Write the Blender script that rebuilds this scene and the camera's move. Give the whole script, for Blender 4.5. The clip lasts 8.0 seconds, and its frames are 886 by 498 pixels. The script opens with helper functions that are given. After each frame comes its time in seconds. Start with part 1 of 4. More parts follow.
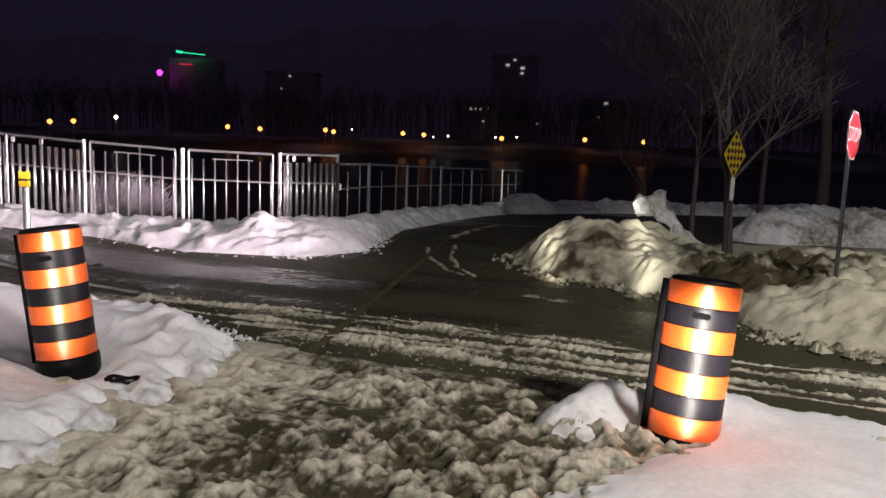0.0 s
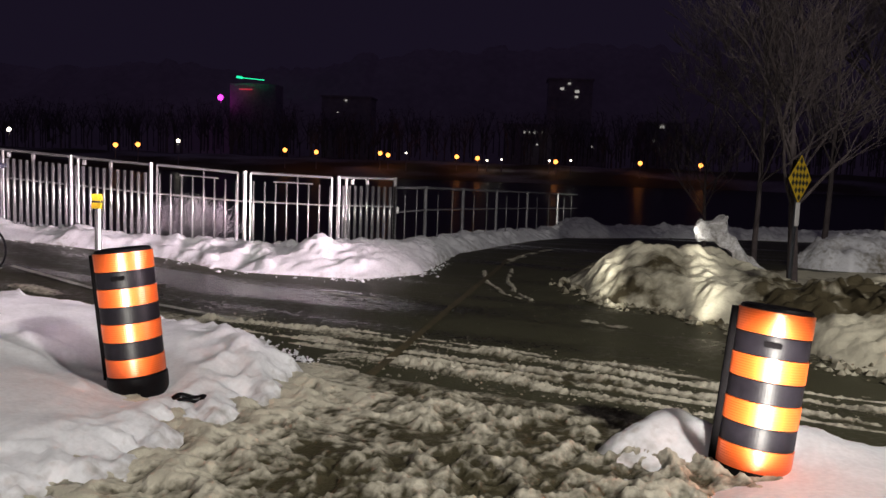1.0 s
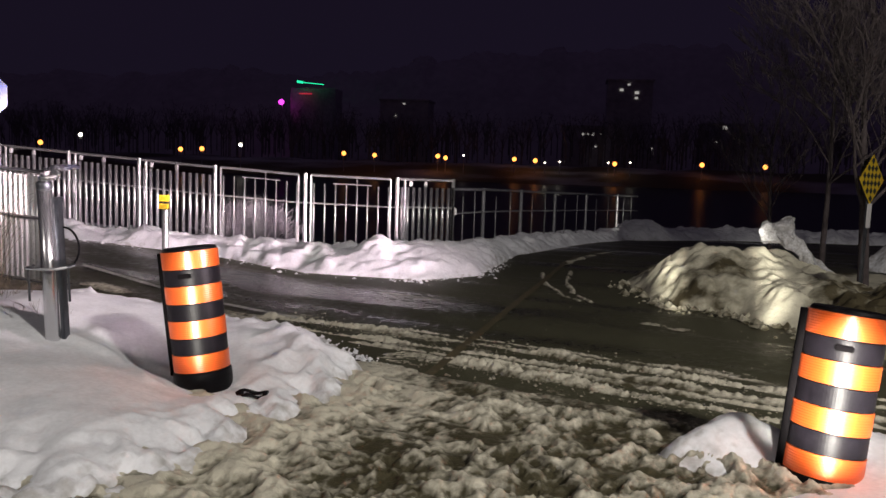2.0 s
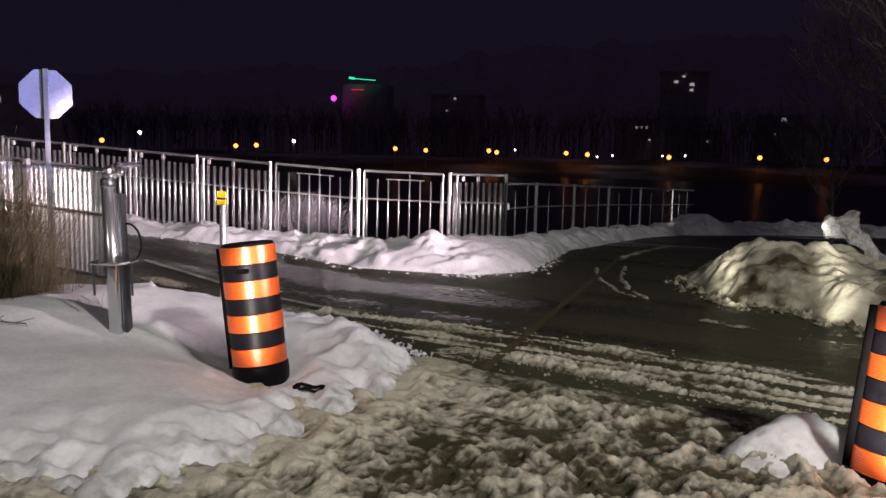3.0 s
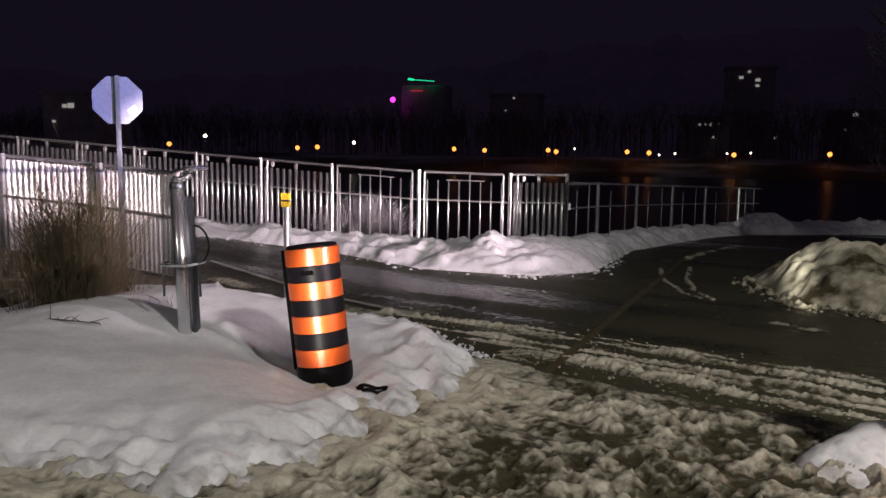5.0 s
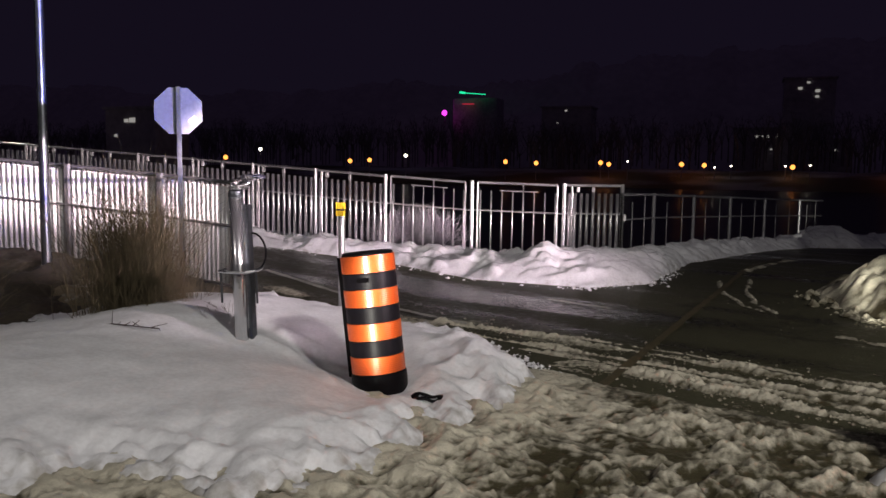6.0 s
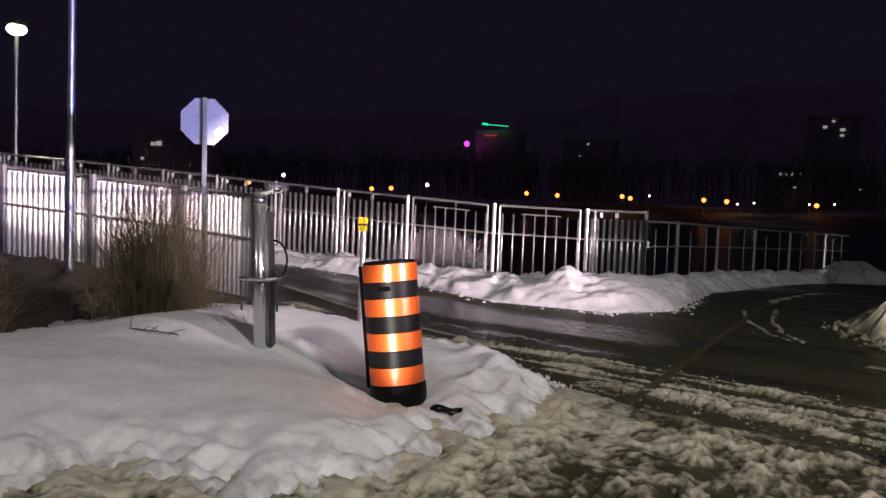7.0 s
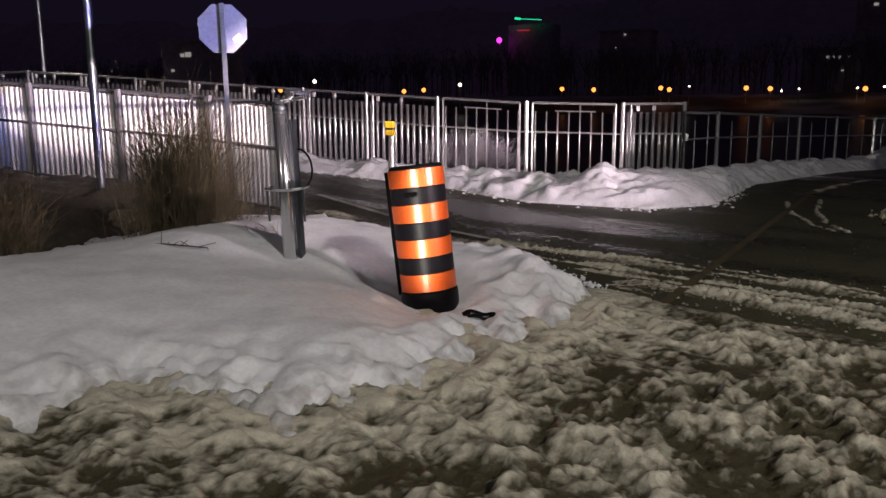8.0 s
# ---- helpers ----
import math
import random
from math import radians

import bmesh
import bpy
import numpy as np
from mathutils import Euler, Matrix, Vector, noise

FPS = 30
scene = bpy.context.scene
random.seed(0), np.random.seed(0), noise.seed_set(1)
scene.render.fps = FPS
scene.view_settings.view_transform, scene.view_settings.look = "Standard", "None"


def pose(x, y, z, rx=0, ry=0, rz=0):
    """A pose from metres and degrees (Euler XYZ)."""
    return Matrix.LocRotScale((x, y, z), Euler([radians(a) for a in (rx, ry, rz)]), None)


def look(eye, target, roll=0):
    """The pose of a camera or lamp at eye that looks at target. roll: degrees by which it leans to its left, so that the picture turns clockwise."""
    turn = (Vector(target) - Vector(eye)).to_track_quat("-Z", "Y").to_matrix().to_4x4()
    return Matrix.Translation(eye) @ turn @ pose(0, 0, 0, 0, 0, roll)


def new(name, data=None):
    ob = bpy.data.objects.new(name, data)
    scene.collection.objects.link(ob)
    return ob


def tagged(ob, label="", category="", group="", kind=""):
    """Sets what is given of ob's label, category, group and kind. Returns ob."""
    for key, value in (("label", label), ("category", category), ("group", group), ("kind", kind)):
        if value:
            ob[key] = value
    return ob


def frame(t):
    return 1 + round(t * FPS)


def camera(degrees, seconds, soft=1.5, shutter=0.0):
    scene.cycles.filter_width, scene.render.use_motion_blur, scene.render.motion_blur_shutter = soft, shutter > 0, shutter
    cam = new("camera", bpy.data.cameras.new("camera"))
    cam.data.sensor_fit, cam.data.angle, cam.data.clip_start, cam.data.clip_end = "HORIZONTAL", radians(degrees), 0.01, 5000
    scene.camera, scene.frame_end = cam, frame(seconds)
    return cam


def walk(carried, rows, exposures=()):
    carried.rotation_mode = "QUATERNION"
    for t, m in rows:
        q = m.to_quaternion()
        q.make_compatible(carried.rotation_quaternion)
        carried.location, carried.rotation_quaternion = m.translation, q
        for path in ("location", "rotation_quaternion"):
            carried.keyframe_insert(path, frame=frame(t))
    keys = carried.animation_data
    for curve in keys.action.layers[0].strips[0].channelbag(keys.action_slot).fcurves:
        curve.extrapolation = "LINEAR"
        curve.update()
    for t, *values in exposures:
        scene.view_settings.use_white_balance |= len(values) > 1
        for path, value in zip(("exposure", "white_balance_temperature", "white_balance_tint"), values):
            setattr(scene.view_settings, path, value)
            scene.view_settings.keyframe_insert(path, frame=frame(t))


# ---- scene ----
cam = camera(57.5, 8.0)
PATH = [
    (0, (0.138, -0.003, 1.698), (0.092, 1.98, 1.443), 1.9),
    (0.5, (0.094, -0.036, 1.707), (-0.026, 1.95, 1.506), 1.8),
    (1, (0.071, -0.012, 1.703), (-0.107, 1.97, 1.5), 2.0),
    (1.5, (0.058, -0.007, 1.695), (-0.172, 1.97, 1.496), 1.9),
    (2, (0.056, -0.017, 1.682), (-0.262, 1.947, 1.481), 1.8),
    (3.5, (0.019, 0.003, 1.685), (-0.455, 1.934, 1.463), 1.3),
    (4, (0.019, 0.009, 1.684), (-0.48, 1.933, 1.463), 1.3),
    (4.5, (0.014, 0.006, 1.691), (-0.518, 1.921, 1.469), 1.1),
    (6, (-0.055, 0.047, 1.649), (-0.757, 1.91, 1.459), 0.8),
    (6.5, (-0.072, 0.056, 1.579), (-0.816, 1.908, 1.454), 1.5),
    (7, (-0.103, 0.103, 1.504), (-0.853, 1.953, 1.387), 2.2),
    (7.5, (-0.177, 0.246, 1.391), (-0.9, 2.085, 1.082), 1.1),
    (8, (-0.103, 0.262, 1.502), (-0.923, 2.051, 1.143), -0.3),
]
walk(cam, [(t, look(e, g, r)) for t, e, g, r in PATH], [(0.0, 0.34), (0.5, 0.42), (2.2, 0.34), (3.5, 0.08), (4.5, -0.10), (6.0, 0.0), (7.0, 0.05), (8.0, -0.20)])

# ---------------------------------------------------------------- light
world = bpy.data.worlds.new("night_sky")
scene.world = world
world.use_nodes = True
bg = world.node_tree.nodes["Background"]
bg.inputs[0].default_value = (0.0064, 0.0044, 0.0104, 1)
bg.inputs[1].default_value = 1.0


def lamp(name, kind, at, aim, watts, colour, size=0.3, cone=60, blend=0.5):
    data = bpy.data.lights.new(name, kind)
    data.energy, data.color = watts, colour
    if kind == "AREA":
        data.shape, data.size = "DISK", size
    else:
        data.shadow_soft_size = size
    if kind == "SPOT":
        data.spot_size, data.spot_blend = radians(cone), blend
    ob = new(name, data)
    ob.matrix_world = look(at, aim)
    return ob


# street lamp behind the camera, on the near side of the crossing
lamp("street_and_fill_light", "AREA", (6.6, -1.6, 7.0), (0.6, 7.5, 0.0), 830, (0.98, 0.92, 0.86), 0.8)
# added weak fill from behind left to lift the shadows
lamp("street_and_fill_light", "AREA", (-9.0, -8.0, 8.0), (0.0, 5.0, 0.0), 260, (1.0, 0.94, 0.85), 0.35)
# raised plough light, low headlight and cab work lights of the snow tractor that waits on the road, and its blue beacon
lamp("tractor_plough_light", "SPOT", (6.63, 4.16, 1.85), (-7.8, 8.45, 1.70), 95000, (1.0, 0.76, 0.78), 0.10, 7.4, 0.5)
lamp("tractor_headlight", "SPOT", (6.43, 4.69, 0.98), (-6.6, 14.0, 2.4), 9500, (1.0, 0.76, 0.84), 0.08, 24, 0.5)
lamp("tractor_work_light", "SPOT", (7.60, 3.53, 2.60), (-13.0, 9.4, 3.6), 12000, (1.0, 0.80, 0.86), 0.08, 34, 0.7)
lamp("tractor_work_light", "SPOT", (7.93, 4.63, 2.60), (-5.8, 14.2, 3.0), 3600, (1.0, 0.80, 0.88), 0.08, 34, 0.7)
lamp("tractor_beacon_light", "SPOT", (8.20, 3.96, 3.02), (-6.4, 7.25, 3.2), 20000, (0.10, 0.16, 1.0), 0.06, 18, 0.8)
# spots added beside and behind the camera, unseen, to brighten each barrel's reflective bands
lamp("barrel_spot", "SPOT", (1.10, -0.7, 0.55), (1.47, 4.58, 0.54), 12500, (1.0, 0.95, 0.85), 0.10, 8.6, 0.3)
lamp("barrel_spot", "SPOT", (-0.35, -2.2, 0.55), (-2.49, 5.25, 0.68), 5800, (1.0, 0.95, 0.85), 0.10, 6.8, 0.4)


# ---------------------------------------------------------------- materials
def material(name, colour, rough=0.6, metal=0.0, scale=8.0, vary=0.25, bump=0.2, fine=6.0, rough_vary=0.1, tint=None, spec=0.5):
    m = bpy.data.materials.new(name)
    m.use_nodes = True
    n, k = m.node_tree.nodes, m.node_tree.links
    b = n["Principled BSDF"]
    b.inputs["Metallic"].default_value = metal
    b.inputs["Specular IOR Level"].default_value = spec
    co = n.new("ShaderNodeTexCoord")
    big, small = n.new("ShaderNodeTexNoise"), n.new("ShaderNodeTexNoise")
    big.inputs["Scale"].default_value, small.inputs["Scale"].default_value = scale, scale * fine
    big.inputs["Detail"].default_value = small.inputs["Detail"].default_value = 5
    for t in (big, small):
        k.new(co.outputs["Object"], t.inputs["Vector"])
    mix = n.new("ShaderNodeMix")
    mix.data_type = "RGBA"
    dark = tint or tuple(c * (1 - vary) for c in colour)
    lite = tuple(min(1, c * (1 + vary)) for c in colour)
    mix.inputs[6].default_value, mix.inputs[7].default_value = (*dark, 1), (*lite, 1)
    add = n.new("ShaderNodeMath")
    add.operation = "MULTIPLY_ADD"
    add.inputs[1].default_value = 0.5
    half = n.new("ShaderNodeMath")
    half.operation = "MULTIPLY"
    half.inputs[1].default_value = 0.5
    k.new(small.outputs[0], half.inputs[0])
    k.new(big.outputs[0], add.inputs[0])
    k.new(half.outputs[0], add.inputs[2])
    ramp = n.new("ShaderNodeMapRange")
    ramp.inputs[1].default_value, ramp.inputs[2].default_value = 0.32, 0.68
    k.new(add.outputs[0], ramp.inputs[0])
    k.new(ramp.outputs[0], mix.inputs[0])
    k.new(mix.outputs[2], b.inputs["Base Color"])
    rr = n.new("ShaderNodeMapRange")
    rr.inputs[3].default_value, rr.inputs[4].default_value = max(0.03, rough - rough_vary), min(1, rough + rough_vary)
    k.new(add.outputs[0], rr.inputs[0])
    k.new(rr.outputs[0], b.inputs["Roughness"])
    bp = n.new("ShaderNodeBump")
    bp.inputs["Strength"].default_value, bp.inputs["Distance"].default_value = bump, 0.02
    k.new(add.outputs[0], bp.inputs["Height"])
    k.new(bp.outputs[0], b.inputs["Normal"])
    return m


def two_tone(name, low, high, attribute, rough_low, rough_high, scale, bump, spec=0.5):
    """A surface that goes from one stuff to another by a mesh attribute, broken up by noise."""
    m = material(name, high, rough_high, 0, scale, 0.12, bump)
    n, k = m.node_tree.nodes, m.node_tree.links
    b = n["Principled BSDF"]
    b.inputs["Specular IOR Level"].default_value = spec
    old = b.inputs["Base Color"].links[0].from_socket
    oldr = b.inputs["Roughness"].links[0].from_socket
    at = n.new("ShaderNodeAttribute")
    at.attribute_name = attribute
    co, no = n.new("ShaderNodeTexCoord"), n.new("ShaderNodeTexNoise")
    no.inputs["Scale"].default_value, no.inputs["Detail"].default_value = scale * 2.2, 8
    k.new(co.outputs["Object"], no.inputs["Vector"])
    s = n.new("ShaderNodeMath")
    s.operation = "ADD"
    k.new(at.outputs["Fac"], s.inputs[0])
    k.new(no.outputs[0], s.inputs[1])
    r = n.new("ShaderNodeMapRange")
    r.inputs[1].default_value, r.inputs[2].default_value = 0.72, 1.28
    k.new(s.outputs[0], r.inputs[0])
    mx = n.new("ShaderNodeMix")
    mx.data_type = "RGBA"
    mx.inputs[6].default_value = (*low, 1)
    k.new(r.outputs[0], mx.inputs[0])
    k.new(old, mx.inputs[7])
    k.new(mx.outputs[2], b.inputs["Base Color"])
    mr = n.new("ShaderNodeMix")
    mr.inputs[2].default_value = rough_low
    k.new(r.outputs[0], mr.inputs[0])
    k.new(oldr, mr.inputs[3])
    k.new(mr.outputs[0], b.inputs["Roughness"])
    return m


def glow(name, colour, strength):
    m = bpy.data.materials.new(name)
    m.use_nodes = True
    b = m.node_tree.nodes["Principled BSDF"]
    b.inputs["Base Color"].default_value = (*colour, 1)
    b.inputs["Emission Color"].default_value = (*colour, 1)
    b.inputs["Emission Strength"].default_value = strength
    return m


def sheeting(name, colour):
    """Prismatic reflective film: ribbed relief under a clear glossy coat."""
    m = material(name, colour, 0.54, 0.85, 60, 0.10, 0.05, 4, 0.03)
    n, k = m.node_tree.nodes, m.node_tree.links
    b = n["Principled BSDF"]
    b.inputs["Coat Weight"].default_value, b.inputs["Coat Roughness"].default_value, b.inputs["Coat IOR"].default_value = 0.8, 0.30, 1.7
    co, rib = n.new("ShaderNodeTexCoord"), n.new("ShaderNodeTexWave")
    rib.bands_direction = "Z"
    rib.inputs["Scale"].default_value, rib.inputs["Distortion"].default_value = 22.0, 0.6
    k.new(co.outputs["Object"], rib.inputs["Vector"])
    bp = n.new("ShaderNodeBump")
    bp.inputs["Strength"].default_value, bp.inputs["Distance"].default_value = 0.35, 0.004
    k.new(rib.outputs["Fac"], bp.inputs["Height"])
    k.new(b.inputs["Normal"].links[0].from_socket, bp.inputs["Normal"])
    k.new(bp.outputs[0], b.inputs["Normal"])
    return m


SNOW = two_tone("snow", (0.16, 0.135, 0.085), (0.80, 0.81, 0.84), "whiteness", 0.7, 0.75, 5.0, 0.35, 0.3)
DIRTY = two_tone("dirty_snow", (0.070, 0.058, 0.032), (0.57, 0.54, 0.42), "whiteness", 0.6, 0.7, 3.5, 0.9, 0.3)
SLUSH = two_tone("slush", (0.060, 0.053, 0.030), (0.55, 0.52, 0.42), "whiteness", 0.35, 0.65, 9.0, 0.8, 0.4)
ASPHALT = two_tone("wet_asphalt", (0.026, 0.025, 0.015), (0.062, 0.060, 0.034), "dry", 0.10, 0.55, 5.0, 0.8, 0.40)
STEEL = material("stainless_steel", (0.70, 0.69, 0.70), 0.32, 0.86, 6, 0.15, 0.05, 8)
SLAT = material("bright_steel_slat", (0.80, 0.78, 0.79), 0.30, 0.45, 6, 0.15, 0.05, 8)
POLISHED = material("polished_steel_tube", (0.66, 0.66, 0.68), 0.24, 0.9, 6, 0.08, 0.0, 8, 0.03)
GALV = material("galvanised_steel", (0.15, 0.16, 0.18), 0.36, 0.9, 12, 0.25, 0.1)
BLACK = material("black_rubber", (0.005, 0.0045, 0.0055), 0.40, 0, 14, 0.4, 0.15, spec=0.10)
DULL = material("dull_black_rubber", (0.004, 0.0035, 0.004), 0.95, 0, 14, 0.4, 0.2, spec=0.02)
GLOSSY = material("glossy_black_film", (0.006, 0.005, 0.007), 0.42, 0, 9, 0.4, 0.10, spec=0.12)
ORANGE = sheeting("orange_reflective_sheeting", (1.0, 0.155, 0.02))
YELLOW = material("yellow_reflective_sheeting", (0.95, 0.62, 0.04), 0.42, 0.5, 40, 0.15, 0.2)
SIGN_BACK = material("bare_aluminium", (0.13, 0.14, 0.17), 0.5, 0.3, 5, 0.25, 0.1)
SIGN_RED = material("sign_red", (0.36, 0.02, 0.03), 0.45, 0, 10, 0.2, 0.1)
WHITE = material("white_sheeting", (0.55, 0.54, 0.53), 0.5, 0, 14, 0.12, 0.1)
SIGN_BLACK = material("sign_black", (0.02, 0.02, 0.02), 0.5, 0, 14, 0.2, 0.1)
BARK = material("grey_bark", (0.07, 0.055, 0.056), 0.9, 0, 9, 0.5, 0.8)
TWIG = material("dead_stems", (0.072, 0.057, 0.030), 0.9, 0, 7, 0.5, 0.4)
PAINT_Y = material("worn_yellow_paint", (0.115, 0.09, 0.042), 0.5, 0, 7, 0.3, 0.4, tint=(0.045, 0.043, 0.028))
PAINT_W = material("worn_white_paint", (0.55, 0.55, 0.49), 0.5, 0, 8, 0.4, 0.4, tint=(0.15, 0.145, 0.11))
SOIL = material("dark_soil", (0.035, 0.028, 0.018), 0.9, 0, 3, 0.5, 0.7)
WATER = material("river_water", (0.006, 0.007, 0.010), 0.30, 0, 0.5, 0.3, 1.0, 4, 0.05, None, 0.12)
WOODS = material("dark_woods", (0.32, 0.28, 0.28), 1.0, 0, 0.05, 0.5, 0.3)
HILL = material("snowy_wooded_hill", (0.86, 0.80, 0.80), 1.0, 0, 0.03, 0.15, 0.0)
# steel in a darker tone, for the path railing only
DULL_STEEL = material("dull_path_steel", (0.30, 0.30, 0.32), 0.45, 0.5, 8, 0.3, 0.1)
# darkness of the shaded ramp posts and rails is put into this colour
SHADED_STEEL = material("shaded_steel", (0.12, 0.12, 0.125), 0.45, 0.6, 8, 0.3, 0.1)
CONCRETE = material("dim_concrete", (0.64, 0.59, 0.61), 0.9, 0, 0.1, 0.3, 0.2)
SODIUM = glow("sodium_lamp", (1.0, 0.31, 0.06), 2.7)
LEDW = glow("white_lamp", (1.0, 0.93, 0.74), 5)
FAINT = glow("faint_window", (0.95, 0.92, 0.85), 0.30)
GREEN = glow("green_neon", (0.02, 1.0, 0.45), 1.0)
PINK = glow("magenta_neon", (1.0, 0.05, 0.9), 2.2)
REDN = glow("red_neon", (1.0, 0.05, 0.10), 0.35)


# ---------------------------------------------------------------- helpers
def part(name, bm, mat, parent=None, label="", smooth=False):
    me = bpy.data.meshes.new(name)
    bm.to_mesh(me)
    bm.free()
    me.materials.append(mat)
    if smooth:
        me.polygons.foreach_set("use_smooth", [True] * len(me.polygons))
    ob = new(name, me)
    if parent:
        ob.parent = parent
    if label:
        tagged(ob, label)
    return ob


def thing(name, m, label, category, group="", kind=""):
    ob = new(name)
    ob.empty_display_size = 0.1
    ob.matrix_basis = m
    return tagged(ob, label, category, group, kind)


def tube(bm, p, q, r0, r1=None, n=8, caps=True):
    p, q = Vector(p), Vector(q)
    r1 = r0 if r1 is None else r1
    turn = (q - p).to_track_quat("Z", "Y")
    rings = []
    for c, r in ((p, r0), (q, r1)):
        rings.append([bm.verts.new(c + turn @ Vector((r * math.cos(a), r * math.sin(a), 0))) for a in (2 * math.pi * i / n for i in range(n))])
    for i in range(n):
        bm.faces.new((rings[0][i], rings[0][(i + 1) % n], rings[1][(i + 1) % n], rings[1][i]))
    if caps:
        bm.faces.new(rings[0][::-1])
        bm.faces.new(rings[1])


def pipe(bm, points, r, n=8):
    for a, b in zip(points, points[1:]):
        tube(bm, a, b, r, r, n)


def box(bm, c, s, turn=None, bevel=0.0):
    made = bmesh.ops.create_cube(bm, size=1, matrix=Matrix.LocRotScale(c, turn, s))
    if bevel:
        edges = {e for v in made["verts"] for e in v.link_edges}
        bmesh.ops.bevel(bm, geom=list(edges), offset=bevel, segments=2, affect="EDGES")


def lathe(bm, rows, n=40):
    """Rows of (radius, height) turned round z."""
    rings = [[bm.verts.new((r * math.cos(2 * math.pi * i / n), r * math.sin(2 * math.pi * i / n), z)) for i in range(n)] for r, z in rows]
    for a, b in zip(rings, rings[1:]):
        for i in range(n):
            bm.faces.new((a[i], a[(i + 1) % n], b[(i + 1) % n], b[i]))
    return rings


def hash2(ix, iy, seed):
    h = (ix.astype(np.int64) * 374761393 + iy.astype(np.int64) * 668265263 + seed * 1442695041) & 0x7FFFFFFF
    h = ((h ^ (h >> 13)) * 1274126177) & 0x7FFFFFFF
    return ((h ^ (h >> 16)) & 0xFFFFF) / float(0xFFFFF)


def vnoise(x, y, seed=0):
    ix, iy = np.floor(x), np.floor(y)
    fx, fy = x - ix, y - iy
    fx, fy = fx * fx * (3 - 2 * fx), fy * fy * (3 - 2 * fy)
    a, b = hash2(ix, iy, seed), hash2(ix + 1, iy, seed)
    c, d = hash2(ix, iy + 1, seed), hash2(ix + 1, iy + 1, seed)
    return (a * (1 - fx) + b * fx) * (1 - fy) + (c * (1 - fx) + d * fx) * fy


def fbm(x, y, seed=0, octaves=4):
    """Noise of several scales, about -0.5 to 0.5."""
    out, amp, total = 0, 1.0, 0.0
    for i in range(octaves):
        out = out + amp * (vnoise(x * 2 ** i + 17.3 * i, y * 2 ** i - 9.1 * i, seed + i) - 0.5)
        total += amp
        amp *= 0.5
    return out / total * 1.3


def crag(x, y, seed=0, octaves=6):
    """Sharp-edged noise of broken snow, about -1 to 1."""
    out, amp, total, f = 0, 1.0, 0.0, 1.0
    for i in range(octaves):
        out = out + amp * (1 - 2 * np.abs(2 * vnoise(x * f + 5.7 * i, y * f - 3.1 * i, seed + i) - 1))
        total += amp
        amp, f = amp * 0.62, f * 2.1
    return out / total


def lumps(x, y, seed=0):
    """Rounded clods: 1 at a clod's middle, falling to 0 between clods."""
    ix, iy = np.floor(x), np.floor(y)
    best = np.full(x.shape, 9.0)
    for dx in (-1, 0, 1):
        for dy in (-1, 0, 1):
            cx, cy = ix + dx, iy + dy
            px, py = cx + hash2(cx, cy, seed), cy + hash2(cx, cy, seed + 7)
            size = 0.55 + 0.6 * hash2(cx, cy, seed + 13)
            best = np.minimum(best, np.hypot(x - px, y - py) / size)
    return np.clip(1 - best * best, 0, 1)


def inside(x, y, poly):
    """Distance into a polygon, negative outside."""
    d = np.full(x.shape, 1e9)
    odd = np.zeros(x.shape, bool)
    for (ax, ay), (bx, by) in zip(poly, poly[1:] + poly[:1]):
        ex, ey = bx - ax, by - ay
        t = np.clip(((x - ax) * ex + (y - ay) * ey) / (ex * ex + ey * ey), 0, 1)
        d = np.minimum(d, np.hypot(x - ax - t * ex, y - ay - t * ey))
        if ay != by:
            odd ^= ((ay > y) != (by > y)) & (x < (bx - ax) * (y - ay) / (by - ay) + ax)
    return np.where(odd, d, -d)


def along(x, y, line):
    d = np.full(x.shape, 1e9)
    for (ax, ay), (bx, by) in zip(line, line[1:]):
        ex, ey = bx - ax, by - ay
        t = np.clip(((x - ax) * ex + (y - ay) * ey) / (ex * ex + ey * ey), 0, 1)
        d = np.minimum(d, np.hypot(x - ax - t * ex, y - ay - t * ey))
    return d


def bump_at(x, y, cx, cy, r, h):
    return h * np.exp(-((x - cx) ** 2 + (y - cy) ** 2) / (r * r))


def sheet(name, xs, ys, height, mat, keep=None, layers=()):
    """A height field on the lines xs, ys; layers: (attribute, values)."""
    X, Y = np.meshgrid(xs, ys)
    Z = height
    ny, nx = X.shape
    co = np.stack([X, Y, Z], -1).reshape(-1, 3)
    i = np.arange(ny * nx).reshape(ny, nx)
    quads = np.stack([i[:-1, :-1], i[:-1, 1:], i[1:, 1:], i[1:, :-1]], -1).reshape(-1, 4)
    if keep is not None:
        k = keep.reshape(-1)
        quads = quads[k[quads].any(1)]
    used = np.unique(quads)
    remap = np.zeros(ny * nx, int)
    remap[used] = np.arange(len(used))
    quads, co = remap[quads], co[used]
    me = bpy.data.meshes.new(name)
    me.vertices.add(len(co))
    me.vertices.foreach_set("co", co.ravel())
    me.loops.add(quads.size)
    me.loops.foreach_set("vertex_index", quads.ravel())
    me.polygons.add(len(quads))
    me.polygons.foreach_set("loop_start", np.arange(0, quads.size, 4))
    me.polygons.foreach_set("use_smooth", np.ones(len(quads), bool))
    me.update(calc_edges=True)
    for attribute, values in layers:
        me.attributes.new(attribute, "FLOAT", "POINT").data.foreach_set("value", np.clip(values.reshape(-1)[used], 0, 1).astype(np.float32))
    me.materials.append(mat)
    return new(name, me)


